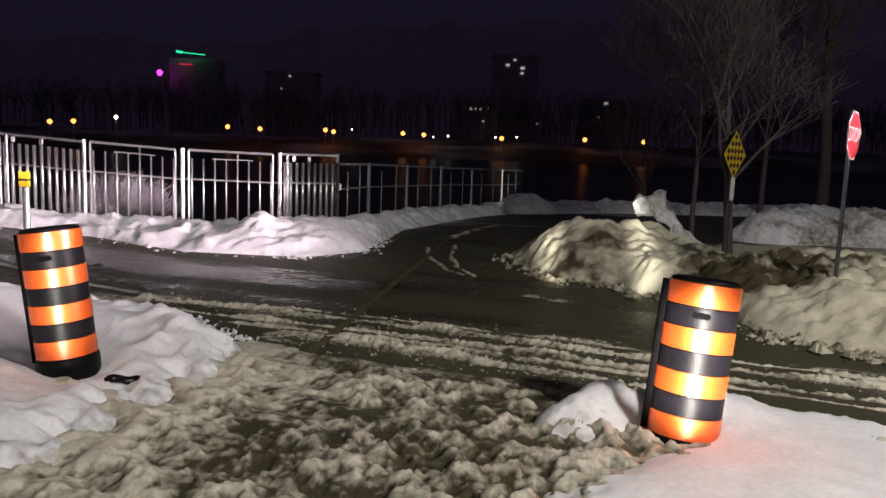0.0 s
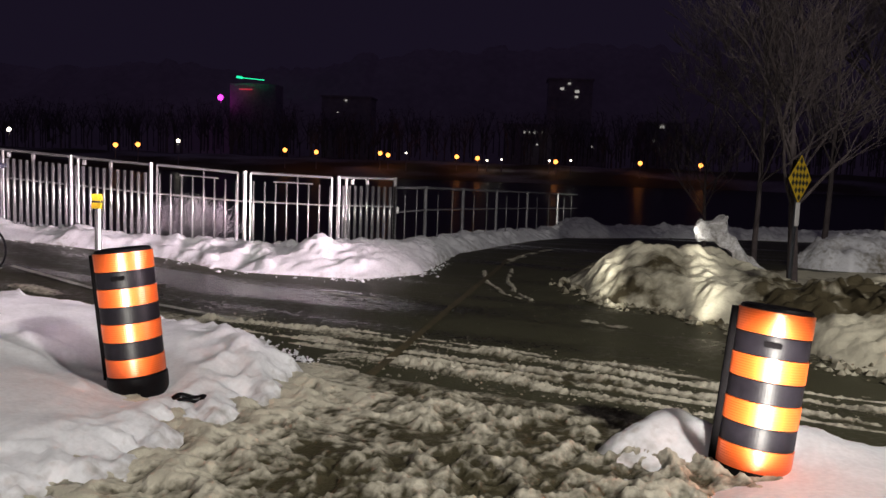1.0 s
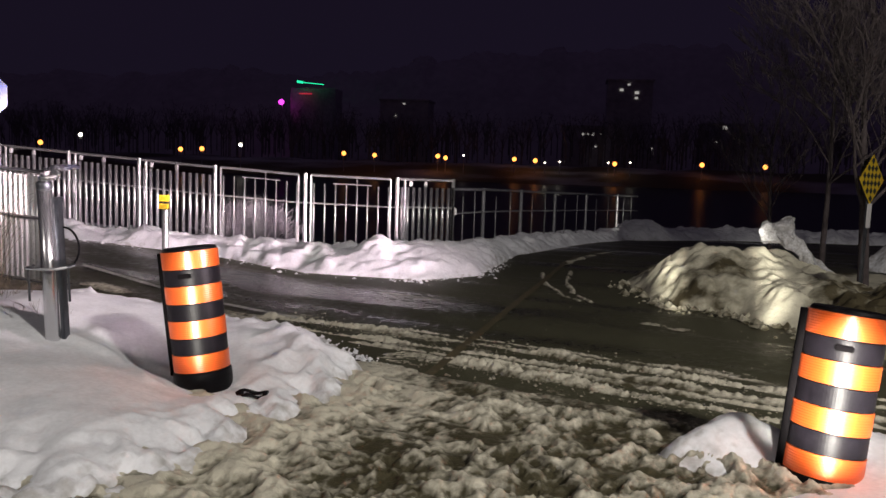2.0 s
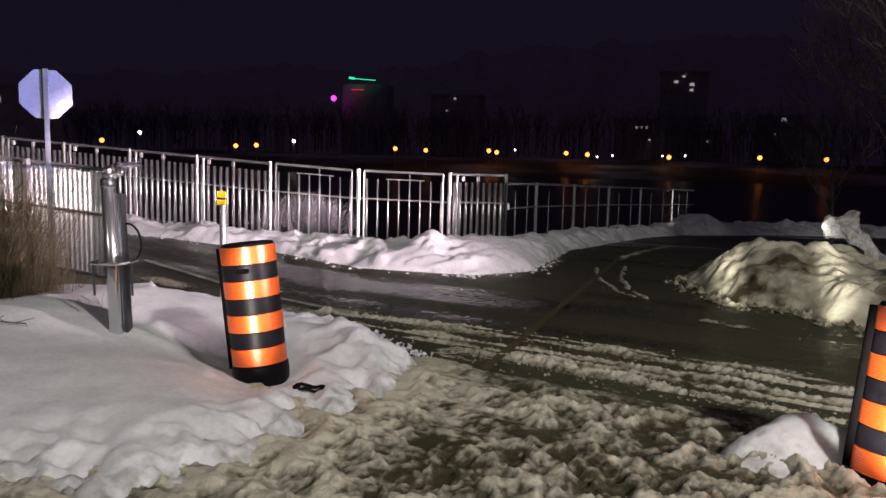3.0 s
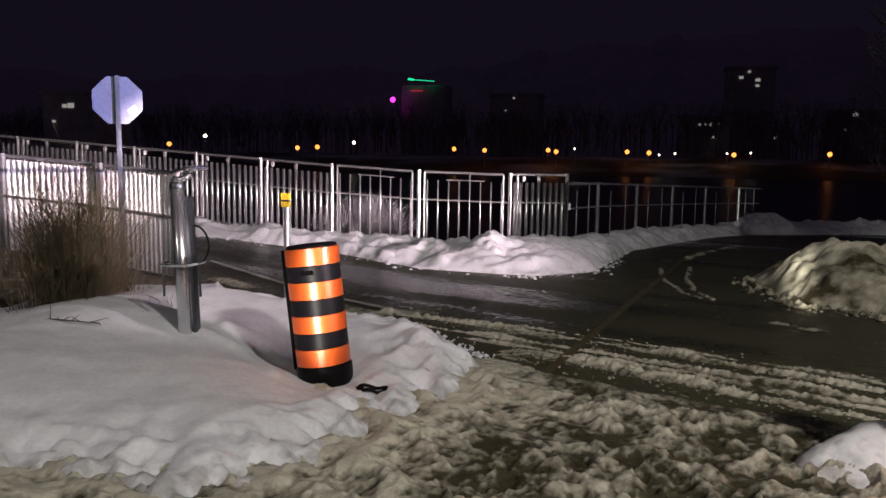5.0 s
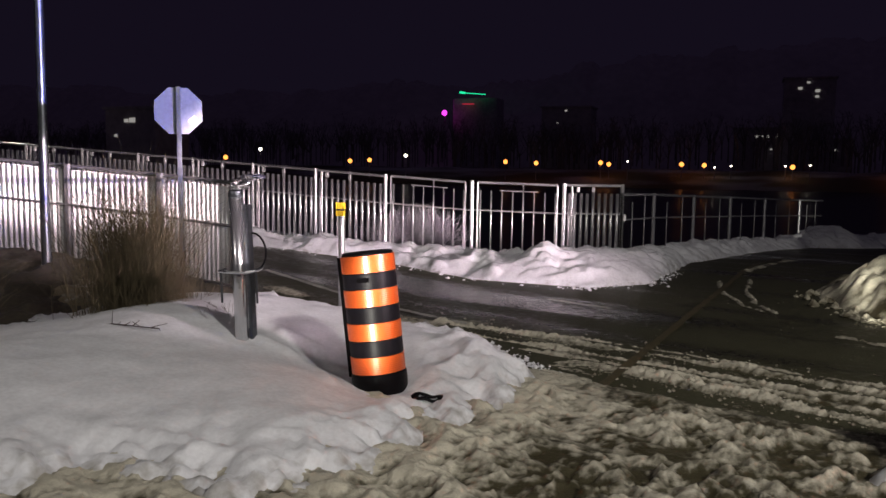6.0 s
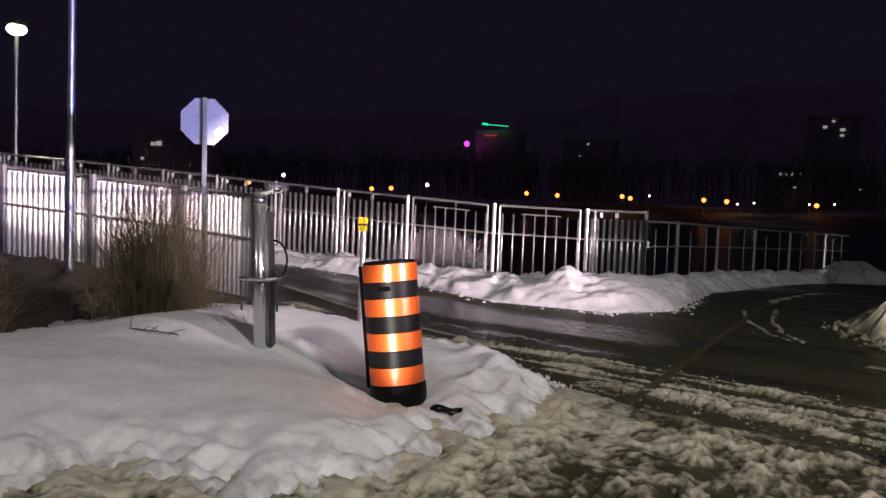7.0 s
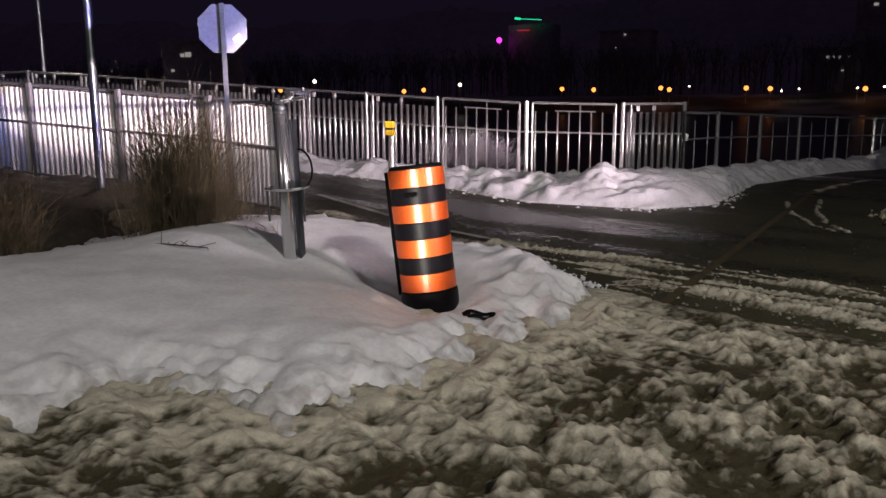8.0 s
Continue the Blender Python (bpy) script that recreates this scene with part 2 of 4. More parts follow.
# ---------------------------------------------------------------- ground
BANK_LINE = [(-60, 14.6), (-16, 14.0), (-8.5, 14.2), (-5, 14.0), (-2.0, 14.7), (-1.3, 17.0), (0.2, 22.0), (2.0, 26.0), (6.0, 29.0), (14, 32), (60, 40)]


def ground_z(x, y):
    """Road and path: level at the crossing, rising to the bridge in the west, falling gently to the north."""
    z = 0.065 * np.clip(-4.0 - x, 0, 12) - 0.03 * np.clip(y - 15, 0, 15)
    ditch = np.clip(1 - np.hypot((x + 8.5) / 4.6, (y - 5.2) / 2.4) ** 2, 0, 1)
    return z - 0.35 * ditch


def spaced(lo, hi, a, b, near, grow=1.25):
    mid = list(np.arange(a, b, near))
    left, right, s = [], [], near
    p = a
    while p > lo:
        s *= grow
        p -= s
        left.append(p)
    p, s = mid[-1], near
    while p < hi:
        s *= grow
        p += s
        right.append(p)
    return np.array(left[::-1] + mid + right)


gx, gy = spaced(-1600, 1600, -16, 12, 0.11), spaced(-60, 2600, -2, 34, 0.12)
GX, GY = np.meshgrid(gx, gy)
bank_y = np.interp(GX, [p[0] for p in BANK_LINE], [p[1] for p in BANK_LINE])
fall = np.clip((GY - bank_y - 0.3) / 4.5, 0, 1)
far = np.clip((GY - 205) / 10, 0, 1)
gz = ground_z(GX, GY) * (1 - fall) - 3.0 * fall * (1 - far) + far * (0.4 + np.clip(GY - 240, 0, 900) * 0.006) + 0.02 * fbm(GX * 0.6, GY * 0.6, 3)
worn = 0.7 * fbm(GX * 0.35, GY * 0.9, 21) + 0.9 * fbm((GX - 2.6 * GY) * 0.10, (GY + 0.36 * GX) * 2.4, 24, 5) + 0.74
pool = np.clip(1.1 - np.hypot((GX + 4.2 + (GY - 10.3) * 0.9) / 1.7, (GY - 10.4) / 0.95), 0, 1)
tagged(sheet("ground", gx, gy, gz, ASPHALT, layers=[("dry", worn - 0.45 * pool)]), "dark wet asphalt road and path at night", "ground", kind="structure")

bm = bmesh.new()
bmesh.ops.create_grid(bm, x_segments=60, y_segments=30, size=1, matrix=Matrix.Translation((0, 112, -1.9)) @ Matrix.Diagonal((420, 99, 1, 1)))
tagged(part("water", bm, WATER), "black river water reflecting far lamps", "river", kind="structure")

# ---------------------------------------------------------------- snow
MOUND_W = [(-1.55, 6.15), (-1.90, 6.75), (-2.5, 7.35), (-3.4, 7.75), (-4.3, 8.1), (-5.0, 8.3), (-6.2, 8.2), (-6.9, 7.2), (-7.2, 5.2), (-8.4, 3.4), (-8.6, 0.8), (-4.6, 1.0), (-3.15, 2.1), (-3.25, 2.75), (-3.05, 3.1), (-2.6, 3.1), (-2.15, 2.95), (-1.85, 3.7), (-1.62, 4.7), (-1.48, 5.4)]


def snow_mound_west():
    xs, ys = np.arange(-8.8, -0.7, 0.035), np.arange(0.6, 8.6, 0.035)
    X, Y = np.meshgrid(xs, ys)
    s = inside(X + 0.18 * fbm(X * 2.2, Y * 2.2, 5), Y + 0.18 * fbm(X * 2.2 + 40, Y * 2.2, 6), MOUND_W)
    up = 1 - np.exp(-np.clip(s, 0, 9) / 0.85)
    east = np.clip((X + 3.4) / 2.0, 0, 1)
    h = 0.36 * up * (1 - east) + east * 0.24 * (1 - np.exp(-np.clip(s, 0, 9) / 0.30))
    h += bump_at(X, Y, -4.75, 5.7, 0.8, 0.14) - bump_at(X, Y, -2.45, 5.1, 0.45, 0.13) - bump_at(X, Y, -3.7, 5.2, 0.5, 0.07) + bump_at(X, Y, -4.0, 7.2, 0.9, 0.16) * up + bump_at(X, Y, -2.2, 6.3, 0.6, 0.14) * up - bump_at(X, Y, -3.05, 5.55, 0.42, 0.16) + bump_at(X, Y, -5.6, 4.0, 1.4, 0.08)
    rough = np.clip(1.15 - s / 0.75, 0.0, 1) * np.clip(s / 0.12, 0, 1)
    for lx, ly, lr, lh in ((-1.98, 5.98, 0.16, 0.10), (-1.80, 5.78, 0.12, 0.08), (-2.22, 6.12, 0.15, 0.07), (-1.72, 6.08, 0.10, 0.06), (-2.05, 5.70, 0.10, 0.05)):
        h += bump_at(X, Y, lx, ly, lr, lh)
    h += rough * (0.065 * (lumps(X * 9, Y * 9, 8) - 0.35) + 0.03 * (lumps(X * 17, Y * 17, 28) - 0.3) + 0.14 * fbm(X * 5, Y * 5, 9, 5) + 0.06 * crag(X * 3.5, Y * 3.5, 13)) + (0.045 * fbm(X * 1.5, Y * 1.5, 10, 5) + 0.010 * crag(X * 2.4, Y * 2.4, 14)) * up
    step = lumps(X * 2.9 + 0.3, Y * 2.9, 31)
    h -= 0.14 * np.clip(step - 0.42, 0, 1) * np.clip(1.0 - s, 0, 1) * np.clip(s / 0.2, 0, 1)
    for line in ([(-3.7, 5.5), (-3.3, 5.45), (-2.95, 5.2), (-2.72, 4.95)], [(-3.6, 5.75), (-3.2, 5.7), (-2.9, 5.45)]):
        h += 0.035 * np.exp(-(along(X, Y, line) / 0.06) ** 2)
    z = np.where(s > 0, ground_z(X, Y) * 0.5 + h, -0.08)
    whiteness = 0.40 + np.clip(s / 0.9, 0, 1) ** 0.7 * 0.87 + 0.45 * fbm(X * 1.6, Y * 1.6, 12, 5)
    return sheet("snow_mound", xs, ys, z, SNOW, s > -0.05, [("whiteness", whiteness)])


tagged(snow_mound_west(), "smooth white snow mound with a trampled edge beside the path", "snow mound")

MOUND_E = [(0.52, 4.6), (0.80, 5.05), (1.05, 5.2), (1.6, 5.35), (2.4, 5.2), (3.2, 4.95), (4.5, 4.2), (5.1, 2.2), (4.0, 0.2), (1.6, 0.6), (0.75, 2.2), (0.55, 3.4)]


def snow_mound_east():
    xs, ys = np.arange(0.1, 6.6, 0.035), np.arange(0.1, 5.6, 0.035)
    X, Y = np.meshgrid(xs, ys)
    s = inside(X + 0.16 * fbm(X * 2.5, Y * 2.5, 15), Y + 0.16 * fbm(X * 2.5 + 40, Y * 2.5, 16), MOUND_E)
    up = 1 - np.exp(-np.clip(s, 0, 9) / 0.30)
    h = 0.115 * up - bump_at(X, Y, 1.42, 4.5, 0.28, 0.07) + bump_at(X, Y, 1.06, 4.95, 0.24, 0.20) + bump_at(X, Y, 0.80, 4.80, 0.16, 0.07) + bump_at(X, Y, 1.78, 5.0, 0.34, 0.12) - bump_at(X, Y, 0.95, 4.30, 0.30, 0.13) + bump_at(X, Y, 1.8, 3.6, 0.7, 0.06)
    rough = np.clip(1.1 - s / 0.6, 0.0, 1) * np.clip(s / 0.12, 0, 1)
    h += rough * (0.03 * (lumps(X * 9, Y * 9, 18) - 0.3) + 0.09 * fbm(X * 4, Y * 4, 19, 5) + 0.04 * crag(X * 3.5, Y * 3.5, 23)) + 0.02 * fbm(X * 1.5, Y * 1.5, 20)
    z = np.where(s > 0, h, -0.08)
    # last term: a darker round patch in the hollow west of the barrel
    whiteness = 0.55 + np.clip(s / 0.5, 0, 1) * 0.6 + 0.3 * fbm(X * 2, Y * 2, 22) - bump_at(X, Y, 0.9, 4.28, 0.33, 0.55)
    return sheet("snow_mound", xs, ys, z, SNOW, s > -0.05, [("whiteness", whiteness)])


tagged(snow_mound_east(), "low white snow mound round the tilted barrel", "snow mound")

RIDGE_1 = [(-3.2, 8.25), (-2.37, 8.05), (-0.46, 7.46), (1.63, 6.60), (4.2, 5.6), (7, 4.6)]
RIDGE_2 = [(-1.3, 6.95), (-0.4, 6.6), (0.54, 6.16), (1.5, 5.75)]
RIDGE_4 = [(-2.0, 7.35), (-0.2, 6.75), (1.6, 6.02), (4.2, 4.95)]
RIDGE_5 = [(-1.6, 8.05), (0.2, 7.45), (2.0, 6.72), (4.2, 5.85)]
RIDGE_3 = [(-2.6, 7.75), (-0.6, 7.14), (1.5, 6.25), (4.2, 5.2)]


def slush_field():
    xs, ys = np.arange(-4.6, 5.2, 0.017), np.concatenate([np.arange(-3.0, 1.8, 0.06), np.arange(1.8, 8.7, 0.016)])
    X, Y = np.meshgrid(xs, ys)
    w, v = X + 0.10 * fbm(X * 3, Y * 3, 41), Y + 0.10 * fbm(X * 3 + 9, Y * 3, 42)
    north = 6.55 - 0.30 * (X + 0.5)
    deep = np.clip((north - 0.28 - v) / 0.8, 0, 1) * np.clip((v + 2.6 + 1.2 * fbm(X, Y, 54)) / 0.8, 0, 1)
    track = np.clip(along(X, Y, [(-1.0, 6.6), (-0.95, 5.4), (-0.8, 4.6)]) / 0.35, 0.5, 1)
    clod = 0.34 * lumps(w * 9.5, v * 11.5, 43) + 0.40 * lumps(w * 17, v * 19, 44) + 0.36 * lumps(w * 28, v * 29, 40)
    edge = crag(w * 3.2, v * 4.2, 53, 6)
    heel = np.clip(lumps(w * 3.3 + 0.4, v * 3.7, 57) - 0.52, 0, 1)
    pit = np.clip(lumps(w * 7.2, v * 8.0, 58) - 0.50, 0, 1)
    relief = 0.048 * clod + 0.034 * edge + 0.05 * fbm(X * 1.7, Y * 1.7, 45) - 0.13 * heel - 0.10 * pit + 0.022 * fbm(X * 26, Y * 26, 62, 3)
    near_mound = np.clip(1 + inside(X, Y, MOUND_W) / 0.9, 0, 1)
    # weight that rises towards the camera, where slush is flatter and darker
    wet = np.clip((4.1 - Y) / 1.6, 0, 1)
    h = deep * track * (relief * (1 - 0.4 * near_mound) * (1 - 0.28 * wet) + 0.065) - 0.010
    h = np.where(deep > 0.25, np.maximum(h, 0.006 + 0.018 * clod), h)
    ruts = np.abs(np.sin((X * 0.55 + Y * 0.85) * 7 + 2.0 * fbm(X * 0.8, Y * 0.8, 46)))
    h += deep * 0.042 * ruts * np.clip((0.6 - X) / 1.5, 0, 1)
    ridge = np.zeros(X.shape)
    for ln, wide, tall in ((RIDGE_1, 0.050, 0.060), (RIDGE_2, 0.075, 0.065), (RIDGE_3, 0.040, 0.050), (RIDGE_4, 0.030, 0.035), (RIDGE_5, 0.030, 0.035)):
        r = np.exp(-(along(w, v, ln) / wide) ** 2) * (0.10 + 0.45 * lumps(X * 15, Y * 15, 47) + 0.65 * lumps(X * 26, Y * 26, 39)) * np.clip(0.80 + 1.2 * fbm(X * 1.6, Y * 1.6, 48), 0.35, 1.2)
        h += tall * r
        ridge = np.maximum(ridge, r)
    thin = np.clip((north + 1.45 - v) / 0.5, 0, 1) * (1 - deep)
    h += thin * (0.022 * lumps(w * 19, v * 19, 49) * np.clip(0.5 + 3 * fbm(X * 2.2, Y * 2.2, 38), 0, 1) + 0.055 * fbm(X * 0.9 + 0.4 * Y, Y * 4.2 + 1.6 * X, 50, 6) - 0.007)
    z = ground_z(X, Y) + np.clip(h, -0.05, 1)
    # colour follows relief: clod tops lighter, hollows darker; paler beside the mound
    whiteness = 0.22 + 0.45 * (clod - 0.4) + deep * 6.0 * relief + 0.70 * ridge - 0.10 * thin + 0.4 * fbm(X * 1.2, Y * 1.2, 51) + 0.35 * fbm(X * 9, Y * 9, 63, 3) + 0.50 * near_mound - 0.15 * wet
    return sheet("slush", xs, ys, z, SLUSH, h > 0.0, [("whiteness", whiteness)])


tagged(slush_field(), "trampled brown slush with tyre tracks over wet asphalt", "slush", kind="stuff")

FENCE_BANK = [(-17, 11.9), (-9, 12.35), (-6.2, 12.45), (-4.5, 11.95), (-3.3, 11.6), (-2.2, 11.6), (-1.45, 12.6), (-1.25, 14.2), (-0.95, 16.4), (0.2, 21.0), (1.6, 24.0), (4.1, 26.0), (8, 27.5), (14, 29), (14, 31.5), (7, 29.6), (3.4, 28.0), (1.4, 26.0), (-0.6, 22.0), (-2.0, 17.4), (-2.6, 14.9), (-5, 14.0), (-9, 14.0), (-17, 13.8)]


def fence_bank():
    xs, ys = np.arange(-17, 14, 0.05), np.arange(11.2, 31.8, 0.05)
    X, Y = np.meshgrid(xs, ys)
    s = inside(X + 0.25 * fbm(X * 1.3, Y * 1.3, 55), Y + 0.25 * fbm(X * 1.3 + 40, Y * 1.3, 56), FENCE_BANK)
    h = 0.39 * (1 - np.exp(-np.clip(s, 0, 9) / 0.55)) * np.clip(0.50 + (X + 9) * 0.065, 0.42, 0.95)
    h += np.clip(s / 0.2, 0, 1) * (0.07 * (lumps(X * 5.5, Y * 5.5, 58) - 0.4) + 0.22 * fbm(X * 1.4, Y * 1.4, 59, 5) + 0.09 * crag(X * 1.7, Y * 1.7, 61))
    h += bump_at(X, Y, -3.12, 12.62, 0.36, 0.24) + bump_at(X, Y, -2.3, 12.7, 0.5, 0.06) + bump_at(X, Y, -1.5, 14.4, 0.8, 0.06) + bump_at(X, Y, 1.9, 25.6, 0.7, 0.25)
    z = np.where(s > 0, ground_z(X, Y) + h, ground_z(X, Y) - 0.12)
    whiteness = 0.75 + np.clip(s / 0.4, 0, 1) * 0.5 + 0.5 * fbm(X * 1.5, Y * 1.5, 60)
    return sheet("snow_bank", xs, ys, z, SNOW, s > -0.08, [("whiteness", whiteness)])


tagged(fence_bank(), "ploughed white snow bank along the riverside railing", "snow bank")

PILE = [(1.0, 12.9), (1.0, 11.3), (1.35, 10.5), (2.1, 10.2), (2.4, 9.5), (2.9, 8.4), (3.1, 7.5), (3.7, 6.85), (5.3, 6.6), (8.5, 7.2), (11, 9), (10.5, 13), (8, 15.6), (4.6, 15.4), (2.6, 15.0), (1.3, 14.2)]


def snow_pile():
    xs, ys = np.arange(0.6, 11.4, 0.04), np.arange(5.4, 15.9, 0.04)
    X, Y = np.meshgrid(xs, ys)
    s = inside(X + 0.3 * fbm(X * 1.2, Y * 1.2, 65), Y + 0.3 * fbm(X * 1.2 + 40, Y * 1.2, 66), PILE)
    up = 1 - np.exp(-np.clip(s, 0, 9) / 0.32)
    low = 1 - 0.8 * np.clip((X - 3.5) / 0.6, 0, 1) * np.clip((Y - 11.4) / 0.9, 0, 1)
    h = 0.20 + bump_at(X, Y, 1.75, 11.9, 0.85, 0.36) + bump_at(X, Y, 2.65, 11.5, 0.75, 0.24) + bump_at(X, Y, 3.2, 12.6, 0.6, 0.22) + bump_at(X, Y, 2.55, 9.9, 0.55, 0.14)
    h = up * low * (h + bump_at(X, Y, 3.6, 9.4, 1.0, 0.22) + bump_at(X, Y, 4.7, 7.9, 0.9, 0.20) + bump_at(X, Y, 6.0, 9.5, 1.6, 0.25))
    crack = np.abs(fbm(X * 0.8 + 3, Y * 0.8, 67))
    earth = np.clip(1.3 * np.exp(-((X - 3.9) / 1.3) ** 2 - ((Y - 9.3) / 1.1) ** 2), 0, 1)
    h += np.clip(s / 0.3, 0, 1) * low * (0.24 * fbm(X * 1.1, Y * 1.1, 68, 6) + 0.08 * (lumps(X * 3.4, Y * 3.4, 69) - 0.4) + 0.035 * (lumps(X * 9, Y * 9, 80) - 0.4) + 0.12 * earth * (lumps(X * 5.5, Y * 5.5, 73) - 0.3) - 0.09 * np.clip(0.09 - crack, 0, 1) * 10 + 0.13 * crag(X * 0.9, Y * 0.9, 72))
    z = np.where(s > 0, ground_z(X, Y) + np.clip(h, 0.01, 2), -0.15)
    soil = np.exp(-((X - 3.75) / 1.1) ** 2 - ((Y - 9.4) / 0.9) ** 2)
    white = 0.9 * np.exp(-(along(X, Y, [(3.2, 11.9), (2.6, 10.4), (2.3, 9.2)]) / 0.32) ** 2) + bump_at(X, Y, 4.5, 7.3, 0.7, 0.8)
    whiteness = 0.66 + np.clip(s / 0.5, 0, 1) * 0.2 + 1.5 * fbm(X * 0.9, Y * 0.9, 70, 6) + 0.7 * fbm(X * 3.1, Y * 3.1, 64, 4) - 0.62 * soil * (1.7 * lumps(X * 3.2, Y * 3.2, 71) - 0.1) + white
    return sheet("ploughed_snow", xs, ys, z, DIRTY, s > -0.06, [("whiteness", whiteness)])


tagged(snow_pile(), "high pile of dirty yellowish ploughed snow with soil and grass", "snow pile")


def back_bank():
    xs, ys = np.arange(4.6, 14, 0.09), np.arange(15.2, 19.5, 0.09)
    X, Y = np.meshgrid(xs, ys)
    s = inside(X + 0.3 * fbm(X, Y, 75), Y + 0.3 * fbm(X + 40, Y, 76), [(5.5, 16.6), (6.4, 15.9), (13.4, 15.8), (13.6, 18.6), (6.6, 18.8)])
    h = (1 - np.exp(-np.clip(s, 0, 9) / 0.4)) * 0.52 + np.clip(s / 0.2, 0, 1) * (0.25 * fbm(X * 1.2, Y * 1.2, 77) + 0.24 * crag(X * 1.4, Y * 1.4, 78) + 0.10 * (lumps(X * 3, Y * 3, 74) - 0.4))
    z = np.where(s > 0, ground_z(X, Y) + h, -0.2)
    return sheet("snow_bank", xs, ys, z, SNOW, s > -0.08, [("whiteness", 0.66 + 0.9 * fbm(X * 1.4, Y * 1.4, 79))])


tagged(back_bank(), "lumpy grey-white snow bank behind the trees", "snow bank")


# slab of hard snow that stands up out of the pile
def snow_slab():
    bm = bmesh.new()
    for m, d in ((pose(0.05, 0, 0.22, 0, 40, -14), (1.35, 0.55, 0.17)), (pose(-0.42, 0.02, 0.60, 0, -8, -10), (0.42, 0.45, 0.26))):
        made = bmesh.ops.create_cube(bm, size=1, matrix=m @ Matrix.Diagonal((*d, 1)))
        bmesh.ops.subdivide_edges(bm, edges=list({e for v in made["verts"] for e in v.link_edges}), cuts=9, use_grid_fill=True)
    for v in bm.verts:
        p = v.co * 2.6
        v.co += Vector((noise.noise(p), noise.noise(p + Vector((9, 0, 0))), noise.noise(p + Vector((0, 9, 0))))) * 0.10
        v.co += Vector((noise.noise(p * 4), noise.noise(p * 4 + Vector((9, 0, 0))), noise.noise(p * 4 + Vector((0, 9, 0))))) * 0.05
    ob = part("snow_slab", bm, SLAB)
    ob.matrix_basis = pose(3.50, 12.75, 0.28)
    return ob


SLAB = material("hard_snow", (0.62, 0.62, 0.64), 0.75, 0, 6, 0.2, 0.6, tint=(0.22, 0.21, 0.19))
tagged(snow_slab(), "white slab of hard snow standing out of the pile", "snow slab")


def ditch_soil():
    xs, ys = np.arange(-13, -5.4, 0.06), np.arange(3.6, 8.35, 0.06)
    X, Y = np.meshgrid(xs, ys)
    s = inside(X + 0.3 * fbm(X, Y, 111), Y + 0.3 * fbm(X + 30, Y, 112), [(-5.6, 6.2), (-5.6, 8.1), (-7, 8.3), (-12.8, 8.0), (-12.8, 4.0), (-8, 3.8), (-6.3, 4.6)])
    z = ground_z(X, Y) + np.where(s > 0, 0.03 + 0.16 * (crag(X * 1.6, Y * 1.6, 113) + 0.5), -0.1)
    return sheet("ditch", xs, ys, z, SOIL, s > 0)


tagged(ditch_soil(), "dark bare earth of the ditch beside the ramp", "ground", kind="structure")


def ditch_snow():
    xs, ys = np.arange(-8.2, -6.2, 0.05), np.arange(6.2, 8.0, 0.05)
    X, Y = np.meshgrid(xs, ys)
    s = 0.40 - np.hypot((X + 7.15) / 1.2, (Y - 7.1) / 0.8) + 0.5 * fbm(X * 1.8, Y * 1.8, 115)
    z = ground_z(X, Y) + np.where(s > 0, 0.08 + 0.12 * (1 - np.exp(-np.clip(s, 0, 9) / 0.25)) + 0.08 * crag(X * 2, Y * 2, 116), -0.1)
    return sheet("snow_patch", xs, ys, z, SNOW, s > -0.04, [("whiteness", 0.28 + 0.7 * fbm(X * 2, Y * 2, 117))])


tagged(ditch_snow(), "grey patch of old snow in the dark ditch", "snow patch")


# ---------------------------------------------------------------- painted lines
def stripe(name, points, wide, mat, label):
    bm = bmesh.new()
    prev = None
    dense = []
    for (ax, ay), (bx, by) in zip(points, points[1:]):
        for i in range(12):
            dense.append((ax + (bx - ax) * i / 12, ay + (by - ay) * i / 12))
    dense.append(points[-1])
    for i, (x, y) in enumerate(dense):
        a, b = dense[max(0, i - 1)], dense[min(len(dense) - 1, i + 1)]
        n = Vector((a[1] - b[1], b[0] - a[0])).normalized() * wide / 2
        jag = random.uniform(0.85, 1.1)
        z = float(ground_z(np.array([x]), np.array([y]))[0]) + 0.024
        pair = [bm.verts.new((x + k * n.x * jag, y + k * n.y * jag, z)) for k in (-1, 1)]
        if prev:
            bm.faces.new((prev[0], prev[1], pair[1], pair[0]))
        prev = pair
    bmesh.ops.recalc_face_normals(bm, faces=bm.faces[:])
    tagged(part(name, bm, mat), label, "road marking", kind="structure")


stripe("road_marking", [(-1.14, 5.3), (-1.06, 6.1), (-0.82, 8.2), (-0.55, 10.6), (-0.34, 12.4), (-0.1, 14.6), (0.18, 16.7), (0.75, 18.9), (1.7, 20.8)], 0.085, PAINT_Y, "worn yellow centre line on the path")
stripe("road_marking", [(-6.6, 10.1), (-5.2, 9.35), (-3.9, 8.74), (-2.75, 8.14)], 0.09, PAINT_W, "faded white edge line on the road")
stripe("road_marking", [(-2.42, 10.25), (-1.55, 9.86)], 0.10, PAINT_W, "faded white dash on the road")


